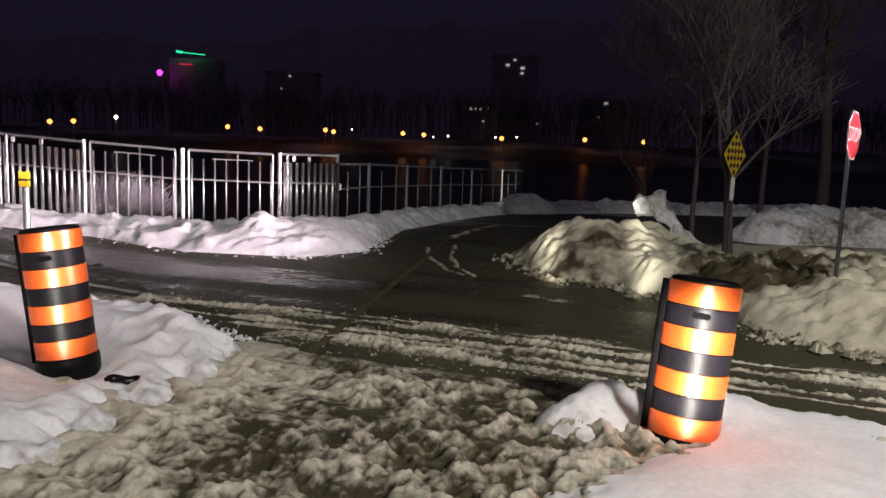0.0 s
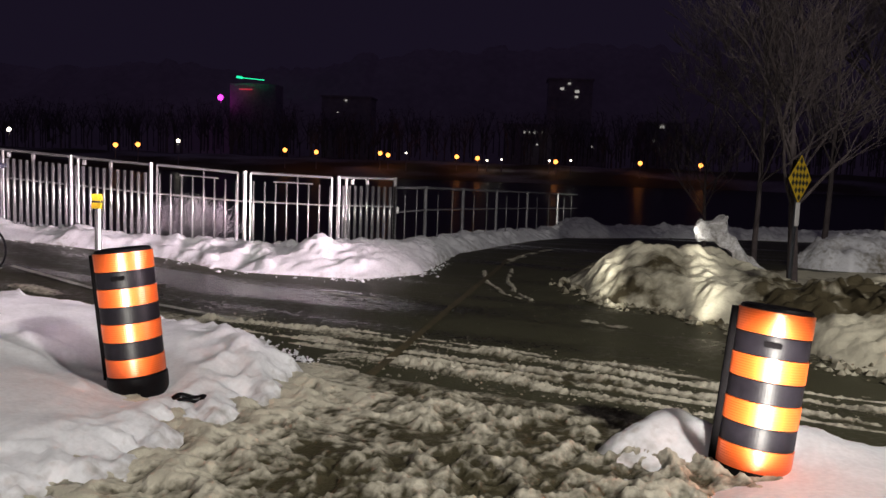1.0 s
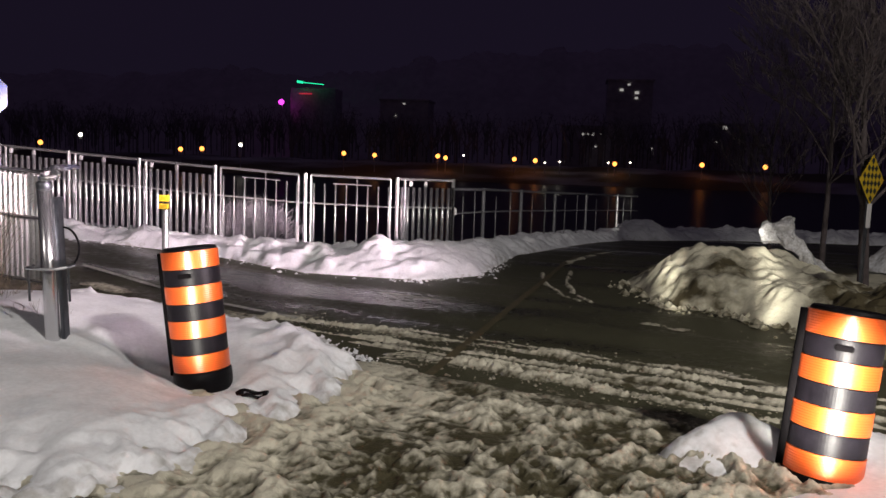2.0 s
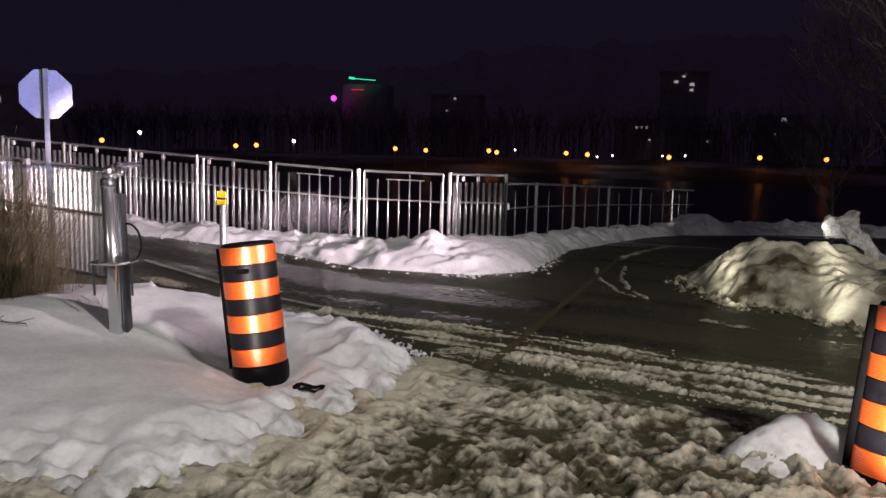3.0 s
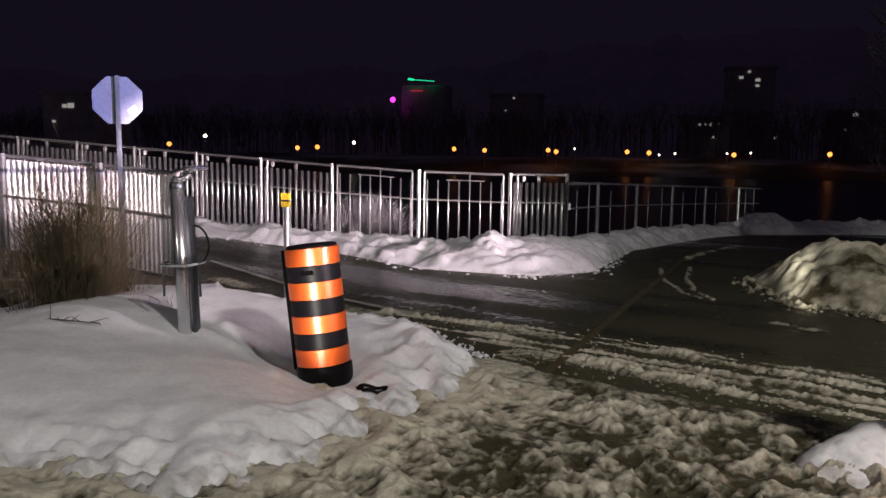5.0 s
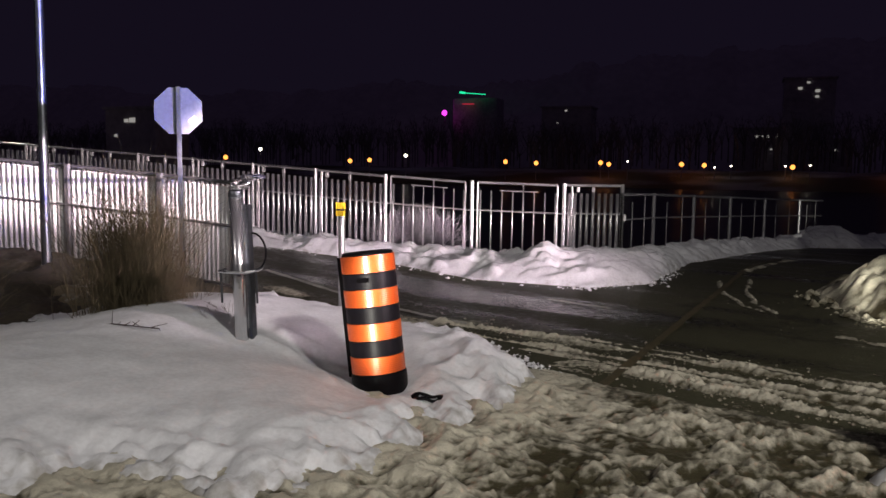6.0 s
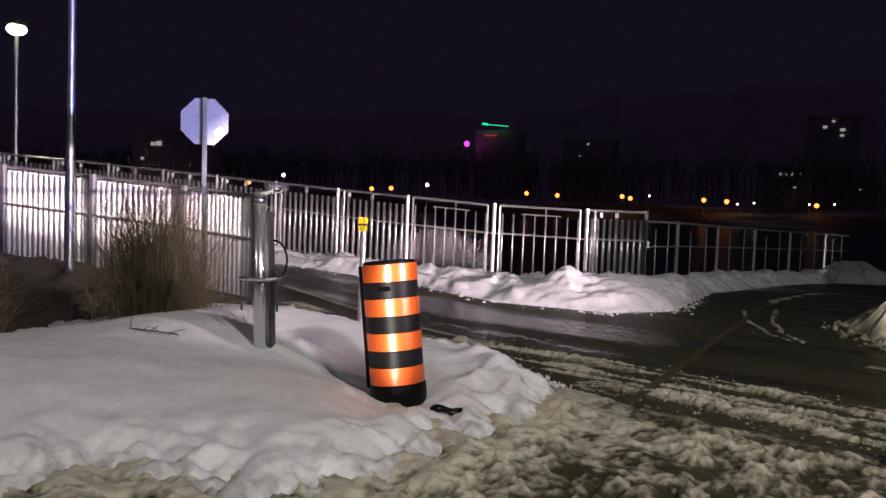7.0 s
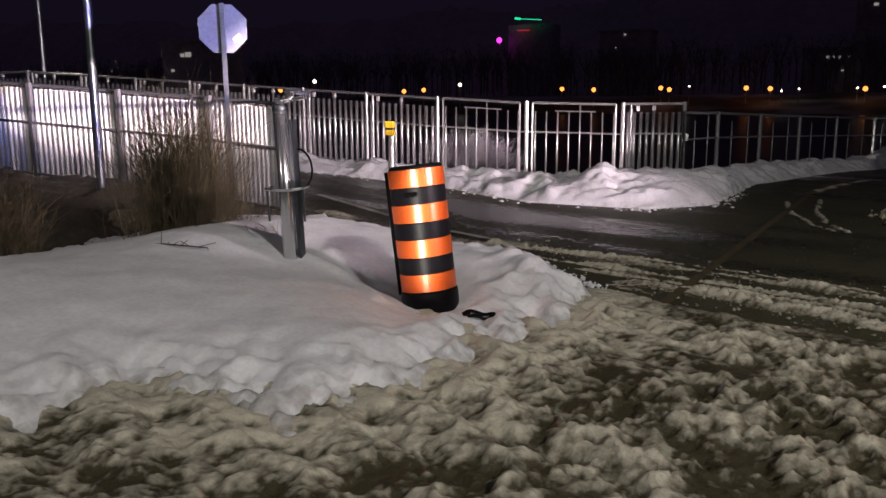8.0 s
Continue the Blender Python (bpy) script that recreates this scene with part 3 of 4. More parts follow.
# ridges of slush thrown up by tyres on the path
def crust(points, wide, seed):
    xs = np.arange(min(p[0] for p in points) - 0.3, max(p[0] for p in points) + 0.3, 0.016)
    ys = np.arange(min(p[1] for p in points) - 0.3, max(p[1] for p in points) + 0.3, 0.016)
    X, Y = np.meshgrid(xs, ys)
    d = along(X + 0.08 * fbm(X * 4, Y * 4, seed), Y, points)
    h = np.exp(-(d / wide) ** 2) * (0.024 * lumps(X * 16, Y * 16, seed) + 0.05 * fbm(X * 3.6, Y * 3.6, seed + 1)) - 0.010
    return sheet("slush_ridge", xs, ys, ground_z(X, Y) + np.clip(h, -0.03, 1) + 0.01, SLUSH, h > 0, [("whiteness", 0.5 + h * 9)])


for pts, wd, sd in (([(-0.45, 13.3), (-0.30, 11.9), (-0.02, 10.9), (0.25, 10.4)], 0.034, 81), ([(0.02, 13.6), (-0.02, 12.2), (0.10, 11.2), (0.30, 10.5)], 0.030, 84), ([(0.95, 9.2), (1.35, 8.9)], 0.10, 87), ([(-5.75, 9.0), (-5.25, 8.8)], 0.15, 93), ([(-0.1, 14.6), (0.25, 16.4), (0.9, 18.6)], 0.10, 90)):
    tagged(crust(pts, wd, sd), "thin ridge of frozen slush on the path", "slush ridge", "slush ridges on the path", "stuff")


def zg(x, y):
    return float(ground_z(np.array([float(x)]), np.array([float(y)]))[0])


def clods(name, count, seed, spread, small, large, mat, label):
    """Many small broken lumps; spread(rng) gives a place."""
    rng = random.Random(seed)
    verts, faces = [], []
    ring = [(1, 0, 0), (0, 1, 0), (-1, 0, 0), (0, -1, 0), (0, 0, 1), (0, 0, -1)]
    tri = [(0, 1, 4), (1, 2, 4), (2, 3, 4), (3, 0, 4), (1, 0, 5), (2, 1, 5), (3, 2, 5), (0, 3, 5)]
    for _ in range(count):
        x, y = spread(rng)
        r = small + (large - small) * rng.random() ** 3
        z = zg(x, y) + r * 0.3
        k = len(verts)
        a = rng.uniform(0, 6.28)
        for px, py, pz in ring:
            q = r * rng.uniform(0.7, 1.3)
            verts.append((x + q * (px * math.cos(a) - py * math.sin(a)), y + q * (px * math.sin(a) + py * math.cos(a)), z + q * pz * 0.7))
        faces += [(k + i, k + j, k + m) for i, j, m in tri]
    me = bpy.data.meshes.new(name)
    me.from_pydata(verts, [], faces)
    me.attributes.new("whiteness", "FLOAT", "POINT").data.foreach_set("value", [rng.uniform(0.2, 0.7) + (0.45 if mat is SNOW else 0) for _ in verts])
    me.materials.append(mat)
    tagged(new(name, me), label, "slush clods", "", "stuff")


def on_line(line, wide):
    def place(rng):
        i = rng.randrange(len(line) - 1)
        t = rng.random()
        return line[i][0] + (line[i + 1][0] - line[i][0]) * t + rng.gauss(0, wide), line[i][1] + (line[i + 1][1] - line[i][1]) * t + rng.gauss(0, wide)
    return place


clods("slush_clods", 900, 3, on_line(RIDGE_1, 0.20), 0.006, 0.024, SLUSH, "small broken slush clods along the tyre ridge")
clods("slush_clods", 500, 4, on_line(RIDGE_2, 0.18), 0.006, 0.022, SLUSH, "small broken slush clods on the crossing")
clods("slush_clods", 700, 5, lambda rng: (rng.uniform(-3, 5), rng.uniform(7.5, 11.5)), 0.003, 0.010, SLUSH, "scattered ice crumbs on wet asphalt")
clods("slush_clods", 240, 6, on_line([(-9, 12.25), (-6.2, 12.35), (-4.5, 11.85), (-3.3, 11.5), (-2.2, 11.5), (-1.4, 12.5), (-1.1, 14.2)], 0.10), 0.010, 0.045, SNOW, "broken snow lumps at the foot of the bank")
clods("slush_clods", 500, 7, on_line([(1.0, 12.6), (1.0, 11.2), (1.4, 10.3), (2.1, 10.0), (2.5, 9.2), (2.9, 8.2), (3.2, 7.3), (3.9, 6.7)], 0.16), 0.015, 0.09, DIRTY, "broken dirty snow lumps at the foot of the heap")
clods("slush_clods", 420, 8, on_line([(-1.45, 4.6), (-1.40, 5.4), (-1.45, 6.2), (-1.9, 6.85), (-2.6, 7.45)], 0.09), 0.010, 0.032, SNOW, "broken white snow lumps at the mound's edge")

# ---------------------------------------------------------------- traffic barrels
def traffic_barrel(m, label):
    root = thing("traffic_barrel", m, label, "traffic barrel", "traffic barrels at the path")
    R = 0.196

    def shell(rows, n=80):
        bm = bmesh.new()
        rings = lathe(bm, rows, n)
        return bm, rings

    bm, rings = shell([(R + 0.004, -0.12), (R + 0.012, 0.0), (R + 0.010, 0.05), (R - 0.004, 0.07), (R - 0.006, 0.935), (R - 0.014, 0.948), (R - 0.03, 0.952), (R - 0.04, 0.944)])
    bm.faces.new(rings[-1])
    part("body", bm, BLACK, root)
    z = 0.062
    for i in range(4):
        bm, rings = shell([(R - 0.008, z), (R + 0.003, z + 0.003), (R + 0.004, z + 0.125), (R - 0.008, z + 0.128)])
        part("orange_band", bm, ORANGE, root, "orange reflective band")
        z += 0.128
        if i < 3:
            bm, rings = shell([(R - 0.006, z + 0.004), (R + 0.001, z + 0.006), (R + 0.001, z + 0.112), (R - 0.006, z + 0.114)])
            part("black_band", bm, GLOSSY, root)
            z += 0.118
    # flat flange down the side, with a slot handle in the top black band
    bm = bmesh.new()
    tube(bm, (-R + 0.008, 0.01, 0.03), (-R + 0.008, 0.01, 0.92), 0.047, None, 18)
    part("flange", bm, DULL, root, smooth=True)
    bm = bmesh.new()
    box(bm, (0.0, -R - 0.008, z - 0.175), (0.09, 0.014, 0.032), None, 0.005)
    part("slot", bm, DULL, root)
    return root


traffic_barrel(pose(-2.49, 5.25, 0.155, -2, -6.8, 12) @ Matrix.Scale(0.973, 4), "orange and black striped traffic barrel leaning in the snow mound")
traffic_barrel(pose(1.46, 4.58, 0.01, -6, 4.6, -16) @ Matrix.Scale(1.03, 4), "orange and black striped traffic barrel tilted in the low mound")


# ---------------------------------------------------------------- railings
def railing(a, b, bars, tall, label, group, style="panel", steel=None, closed=False, rails=None):
    """One panel from a to b on the ground: twin end posts, top and middle rail, bars."""
    steel = steel or STEEL
    rails = rails or steel
    za, zb = zg(*a), zg(*b)
    mid = Vector(((a[0] + b[0]) / 2, (a[1] + b[1]) / 2, min(za, zb)))
    root = thing("railing" if style != "gate" else "railing_gate", Matrix.Translation(mid), label, "railing", group)
    A, B = Vector((*a, za)) - mid, Vector((*b, zb)) - mid
    run = (B - A)
    flat = Vector((run.x, run.y, 0)).normalized()
    turn = Matrix.Rotation(math.atan2(flat.y, flat.x), 3, "Z").to_quaternion()

    def at(s, h):
        return A + run * s + Vector((0, 0, h))

    bm = bmesh.new()
    if style == "slats":
        box(bm, at(0, tall / 2 - 0.04) + Vector((0, -0.06, 0)), (0.07, 0.06, tall + 0.14), turn, 0.006)
    else:
        tube(bm, at(0, -0.1), at(0, tall + 0.03), 0.036, None, 10)
    part("post", bm, rails, root)
    if closed:
        bm = bmesh.new()
        tube(bm, at(1, -0.1), at(1, tall + 0.03), 0.036, None, 10)
        part("post", bm, steel, root)
        bm = bmesh.new()
        box(bm, at(1, tall * 0.62) + flat * 0.05, (0.05, 0.05, 0.12), turn, 0.008)
        part("latch", bm, steel, root)
    if style == "panel":
        s = 0.13 / run.length
        bm = bmesh.new()
        tube(bm, at(s, -0.1), at(s, tall - 0.01), 0.026, None, 10)
        part("post", bm, steel, root)
    top0, top1 = (0.10 / run.length, 1 - 0.12 / run.length) if style == "gate" else (0, 1)
    proud = Vector((0, -0.075 if style == "slats" else 0, 0))
    for h, r in ((tall, 0.024), (tall * (0.62 if style == "slats" else 0.66), 0.017), (0.12, 0.017)):
        bm = bmesh.new()
        off = proud if h < tall else proud * 0
        tube(bm, at(top0 if h == tall else 0, h) + off, at(top1 if h == tall else 1, h) + off, r, None, 8)
        part("top_rail" if h == tall else "rail", bm, rails, root)
    if style == "gate":
        for s in (top0, top1):
            bm = bmesh.new()
            tube(bm, at(s, 0.12), at(s, tall), 0.02, None, 8)
            part("gate_stile", bm, steel, root)
        bm = bmesh.new()
        tube(bm, at(0.3, tall - 0.13), at(0.72, tall - 0.13), 0.013, None, 8)
        part("inner_rail", bm, steel, root)
    if style == "panel":
        for s in (0.24 / run.length, 0.5):
            bm = bmesh.new()
            box(bm, at(s, tall - 0.075), (0.055, 0.055, 0.09), turn, 0.008)
            part("clamp", bm, SLAT, root, "bright square clamp")
    shorter = 0.14 if style != "slats" else 0.05
    for i in range(bars):
        s = (i + 0.8) / (bars + 0.6)
        bm = bmesh.new()
        w = {"panel": 0.058, "gate": 0.034, "plain": 0.026, "slats": 0.098}[style]
        up = tall - shorter if i != bars // 2 or style == "slats" else tall
        tube(bm, at(s, 0.12), at(s, up), w / 2, None, 10)
        part("bar", bm, steel, root, smooth=True)
    return root


FAR_RAIL = "brushed steel railing panel with upright bars by the river"
panels = [((-17.6, 13.0), (-16.1, 13.1)), ((-16.1, 13.1), (-14.6, 13.2)), ((-14.6, 13.2), (-13.1, 13.25)), ((-13.1, 13.25), (-11.7, 13.3)), ((-11.7, 13.3), (-10.35, 13.3)), ((-10.35, 13.3), (-8.95, 13.28)), ((-8.95, 13.28), (-7.58, 13.27)), ((-7.58, 13.27), (-6.15, 13.26))]
for a, b in panels:
    railing(a, b, 11, 1.42, FAR_RAIL, "riverside railing panels")
railing((-6.15, 13.26), (-4.62, 13.58), 8, 1.43, "steel railing gate leaf with spaced bars", "railing gate leaves", "gate")
railing((-4.62, 13.58), (-3.06, 13.98), 8, 1.44, "steel railing gate leaf with spaced bars", "railing gate leaves", "gate")
railing((-3.06, 13.98), (-2.11, 14.30), 9, 1.45, FAR_RAIL, "riverside railing panels", closed=True)
north = [(-2.11, 14.30), (-1.75, 16.0), (-1.15, 18.2), (-0.45, 20.4), (0.35, 22.6), (1.3, 24.8), (2.0, 26.4)]
for a, b in zip(north, north[1:]):
    railing(a, b, 2, 1.30, "dull steel railing panel beside the curving path", "path railing panels", "plain", DULL_STEEL)
near = [(-5.84, 8.30), (-7.05, 8.45), (-8.6, 8.48), (-10.2, 8.42), (-11.8, 8.28), (-13.5, 8.05), (-15.2, 7.7)]
for a, b in zip(near, near[1:]):
    railing(a, b, 16, 1.36, "bright steel railing panel with close flat slats on the ramp", "ramp railing panels", "slats", SLAT, rails=SHADED_STEEL)


def rail_end_post():
    """Round steel post at the ramp railing's end, with its curved top rail, cuff and cable."""
    root = thing("bollard", pose(-3.76, 5.40, 0.22, 1.5, -1.5, 0), "tall round stainless steel railing end post in snow", "bollard")
    bm = bmesh.new()
    tube(bm, (0, 0, -0.2), (0, 0, 1.26), 0.054, None, 28)
    part("post", bm, POLISHED, root, smooth=True)
    bm = bmesh.new()
    box(bm, (0.066, 0.055, 0.58), (0.034, 0.07, 1.10), None, 0.006)
    box(bm, (0.066, 0.055, 1.13), (0.042, 0.08, 0.05), None, 0.006)
    part("channel", bm, GALV, root)
    bm = bmesh.new()
    lathe(bm, [(0.0, 1.275), (0.045, 1.272), (0.057, 1.262), (0.058, 1.22), (0.054, 1.215)], 24)
    part("cap", bm, GALV, root, smooth=True)
    bm = bmesh.new()
    loop = [(0.05 + 0.055 * math.cos(a), 0.0 + 0.06 * math.sin(a), 1.31 + 0.02 * math.sin(a)) for a in [radians(-150 + 30 * i) for i in range(9)]]
    pipe(bm, loop + [(-0.10, 0.25, 1.36), (-0.26, 0.60, 1.36), (-0.62, 1.35, 1.34), (-1.25, 2.20, 1.31), (-2.08, 2.90, 1.27)], 0.022, 12)
    part("top_rail", bm, POLISHED, root, "curved handrail with a looped end", smooth=True)
    bm = bmesh.new()
    pipe(bm, [(-0.17, 0.06, 0.63), (-0.15, -0.05, 0.63), (-0.06, -0.075, 0.63), (0.10, -0.07, 0.63), (0.16, -0.02, 0.64), (0.17, 0.06, 0.65)], 0.013, 10)
    part("cuff", bm, POLISHED, root)
    for x, y in ((-0.145, -0.04), (0.155, 0.0)):
        bm = bmesh.new()
        pipe(bm, [(x, y, 0.63), (x, y, 0.38)], 0.009)
        part("latch", bm, GALV, root)
    bm = bmesh.new()
    pipe(bm, [(0.1 + 0.12 * math.sin(a), 0.05, 0.78 - 0.15 * math.cos(a)) for a in [i * math.pi / 10 for i in range(11)]], 0.008, 6)
    part("cable", bm, BLACK, root)


rail_end_post()


def marker_post():
    root = thing("marker_post", pose(-4.24, 7.97, -0.02), "thin steel marker post with yellow reflective top", "marker post")
    bm = bmesh.new()
    tube(bm, (0, 0, -0.1), (0, 0, 1.22), 0.034, None, 14)
    part("post", bm, STEEL, root)
    for z0, z1, mat in ((1.17, 1.23, YELLOW), (1.23, 1.25, SIGN_BLACK), (1.25, 1.32, YELLOW)):
        bm = bmesh.new()
        box(bm, (0, -0.02, (z0 + z1) / 2), (0.10, 0.05, z1 - z0), None, 0.004)
        part("reflector", bm, mat, root)


marker_post()


# ---------------------------------------------------------------- signs
def octagon(bm, r, y0, y1):
    ring = [[bm.verts.new((r * math.cos(math.pi / 8 + i * math.pi / 4), y, r * math.sin(math.pi / 8 + i * math.pi / 4))) for i in range(8)] for y in (y0, y1)]
    bm.faces.new(ring[0])
    bm.faces.new(ring[1][::-1])
    for i in range(8):
        bm.faces.new((ring[0][i], ring[1][i], ring[1][(i + 1) % 8], ring[0][(i + 1) % 8]))
    bmesh.ops.recalc_face_normals(bm, faces=bm.faces[:])


def lettering(text, size, mat, parent, m, name="lettering"):
    cu = bpy.data.curves.new(name, "FONT")
    cu.body, cu.size, cu.align_x, cu.align_y, cu.extrude = text, size, "CENTER", "CENTER", 0.001
    tmp = new(name, cu)
    me = bpy.data.meshes.new_from_object(tmp.evaluated_get(bpy.context.evaluated_depsgraph_get()))
    bpy.data.objects.remove(tmp)
    me.materials.clear()
    me.materials.append(mat)
    ob = new(name, me)
    ob.parent, ob.matrix_basis = parent, m
    return ob


def stop_sign(m, height, label, post_bottom, sticker=False, k=0.87):
    """Face looks along -y of its own frame."""
    root = thing("stop_sign", m, label, "stop sign")
    bm = bmesh.new()
    octagon(bm, 0.300 * k, 0.002, 0.005)
    plate = part("plate", bm, SIGN_BACK, root)
    plate.matrix_basis = pose(0, 0, height)
    bm = bmesh.new()
    octagon(bm, 0.298 * k, -0.002, 0.001)
    rim = part("border", bm, WHITE, root)
    rim.matrix_basis = pose(0, 0, height)
    bm = bmesh.new()
    octagon(bm, 0.278 * k, -0.005, -0.0025)
    face = part("face", bm, SIGN_RED, root)
    face.matrix_basis = pose(0, 0, height)
    lettering("STOP", 0.24 * k, WHITE, root, pose(0, -0.008, height, 90, 0, 0))
    bm = bmesh.new()
    box(bm, (0, 0.03, (height + 0.25 + post_bottom) / 2), (0.05, 0.035, height + 0.25 - post_bottom), None, 0.004)
    part("post", bm, GALV, root)
    for z in (height + 0.17, height - 0.17):
        bm = bmesh.new()
        tube(bm, (0, -0.009, z), (0, 0.055, z), 0.008, None, 8)
        part("bolt", bm, GALV, root)
    if sticker:
        bm = bmesh.new()
        box(bm, (0, 0, 0), (0.09, 0.002, 0.05))
        st = part("sticker", bm, STICKER, root, "worn paper sticker")
        st.matrix_basis = pose(-0.14, 0.007, height - 0.09, 0, 40, 0)
    return root


STICKER = material("worn_sticker", (0.5, 0.45, 0.36), 0.7, 0, 30, 0.4, 0.1)
SIGN_D = (-5.70, 7.12)
stop_sign(pose(*SIGN_D, 0.0, 0, 0.5, 218), 2.25, "back of an octagonal metal stop sign on a steel post", 0.0, True)
stop_sign(pose(3.98, 8.22, 0.0, 0, 2, 52), 1.93, "red octagonal stop sign on a thin galvanised post", 0.0)


def checker_sign():
    root = thing("hazard_sign", pose(4.30, 12.70, 0.0, 0, 1, 46), "yellow diamond hazard sign with black checks on a post", "road sign")
    h, r = 1.70, 0.34
    bm = bmesh.new()
    box(bm, (0, 0, 0), (0.52, 0.004, 0.52), None, 0.0)
    plate = part("plate", bm, YELLOW, root)
    plate.matrix_basis = pose(0, 0, h, 0, 45, 0)
    for i in range(6):
        for j in range(6):
            if (i + j) % 2:
                bm = bmesh.new()
                box(bm, (0, 0, 0), (0.072, 0.003, 0.072))
                c = part("check", bm, SIGN_BLACK, root)
                a, b = (i - 2.5) * 0.078, (j - 2.5) * 0.078
                c.matrix_basis = pose((a + b) * 0.7071, -0.004, h + (b - a) * 0.7071, 0, 45, 0)
    bm = bmesh.new()
    box(bm, (0, 0.025, 1.0), (0.055, 0.04, 2.1), None, 0.004)
    part("post", bm, GALV, root)
    bm = bmesh.new()
    box(bm, (0, -0.003, 1.17), (0.13, 0.01, 0.36), None, 0.004)
    part("tab", bm, WHITE, root, "small white plate")


checker_sign()


# ---------------------------------------------------------------- trees and dead plants
def grow(bm, p, way, length, radius, depth, rng, spread=0.55, thin=0.0045):
    steps = 4
    for i in range(steps):
        q = p + way * (length / steps)
        r1 = max(thin, radius * (1 - 0.42 * (i + 1) / steps))
        tube(bm, p, q, max(thin, radius * (1 - 0.42 * i / steps)), r1, 6 if radius > 0.02 else 4, False)
        if depth > 0 and i > 0:
            for _ in range(2 if radius > 0.03 else 1):
                side = Vector((rng.uniform(-1, 1), rng.uniform(-1, 1), rng.uniform(-0.15, 0.6))).normalized()
                grow(bm, q, (way * (1 - spread) + side * spread + Vector((0, 0, 0.15))).normalized(), length * rng.uniform(0.5, 0.72), r1 * rng.uniform(0.42, 0.62), depth - 1, rng, spread, thin)
        p = q
        way = (way + Vector((rng.uniform(-1, 1), rng.uniform(-1, 1), rng.uniform(-0.3, 0.6))) * 0.11).normalized()
    if depth > 0:
        for _ in range(2):
            side = Vector((rng.uniform(-1, 1), rng.uniform(-1, 1), rng.uniform(-0.1, 0.7))).normalized()
            grow(bm, p, (way * 0.6 + side * 0.45).normalized(), length * 0.62, radius * 0.5, depth - 1, rng, spread, thin)


def bare_tree(x, y, z, trunk, radius, limb, depth, seed, label):
    rng = random.Random(seed)
    root = thing("tree", pose(x, y, z), label, "tree", "bare trees by the pile")
    bm = bmesh.new()
    p, way, r = Vector((0, 0, -0.3)), Vector((rng.uniform(-0.04, 0.04), 0, 1)), radius * 1.15
    knots = []
    for i in range(10):
        q = p + way.normalized() * (trunk + 0.3) / 10
        r2 = radius * (1 - 0.06 * i)
        tube(bm, p, q, r, r2, 10, False)
        p, r = q, r2
        way += Vector((rng.uniform(-1, 1), rng.uniform(-1, 1), 0)) * 0.03
        if i > 3:
            knots.append((q.copy(), r))
    part("trunk", bm, BARK, root, smooth=True)
    bm = bmesh.new()
    for q, r in knots:
        for _ in range(2):
            a = rng.uniform(0, 6.28)
            grow(bm, q, Vector((math.cos(a) * 0.75, math.sin(a) * 0.75, rng.uniform(0.5, 1.1))).normalized(), limb * rng.uniform(0.7, 1.1), r * 0.45, depth, rng)
    grow(bm, p, Vector((0, 0, 1)), limb * 1.2, r * 0.8, depth, rng, 0.45)
    part("crown", bm, BARK, root)


bare_tree(4.40, 12.95, 0.1, 2.6, 0.085, 1.5, 3, 4, "bare grey tree with a slim trunk and fine twigs")
bare_tree(4.45, 15.25, 0.2, 3.1, 0.052, 1.3, 3, 9, "thin bare young tree with upswept twigs")
bare_tree(9.45, 21.3, 0.0, 7.5, 0.16, 2.4, 2, 15, "tall dark bare tree trunk")
bare_tree(7.1, 19.2, 0.0, 4.4, 0.07, 1.9, 3, 23, "slender bare tree behind the snow bank")
bare_tree(4.4, 18.9, -0.1, 2.0, 0.05, 1.2, 2, 31, "small bare tree at the path's far bend")


def dead_stems(name, x, y, z, wide, deep, tall, count, seed, label, lean=0.30):
    rng = random.Random(seed)
    bm = bmesh.new()
    for _ in range(count):
        p = Vector((rng.gauss(0, wide), rng.gauss(0, deep), 0))
        p.z = float(ground_z(np.array([p.x + x]), np.array([p.y + y]))[0]) - z - 0.05
        way = Vector((rng.gauss(0, lean), rng.gauss(0, lean), 1)).normalized()
        h = tall * rng.uniform(0.30, 1.0) ** 0.8 * (1.15 if rng.random() < 0.1 else 1.0)
        r = rng.uniform(0.0025, 0.005)
        for i in range(4):
            q = p + way * h / 4
            tube(bm, p, q, r, r * 0.8, 3, False)
            for _ in range(2 if i > 0 else 0):
                side = (way + Vector((rng.gauss(0, 0.6), rng.gauss(0, 0.6), 0.1))).normalized()
                tube(bm, q, q + side * h * rng.uniform(0.12, 0.3), r * 0.7, r * 0.4, 3, False)
            way = (way + Vector((rng.gauss(0, 0.13), rng.gauss(0, 0.13), -0.03))).normalized()
            p, r = q, r * 0.8
    ob = part(name, bm, TWIG)
    ob.matrix_basis = pose(x, y, z)
    tagged(ob, label, "dead shrub", "", "stuff")


dead_stems("dead_shrub", -5.36, 6.02, 0.25, 0.18, 0.20, 1.50, 1000, 5, "dense brown dead stems beside the ramp railing", 0.09)
dead_stems("dead_shrub", -5.25, 6.40, 0.25, 0.14, 0.15, 0.75, 160, 6, "brown dead grass under the sign post")
dead_stems("dead_shrub", -6.80, 5.2, 0.1, 0.11, 0.16, 1.0, 240, 7, "low brown dead grass tuft on the ditch edge")
dead_stems("dead_shrub", -4.30, 5.82, 0.3, 0.07, 0.06, 0.48, 200, 8, "small tuft of dead stems at the steel post")


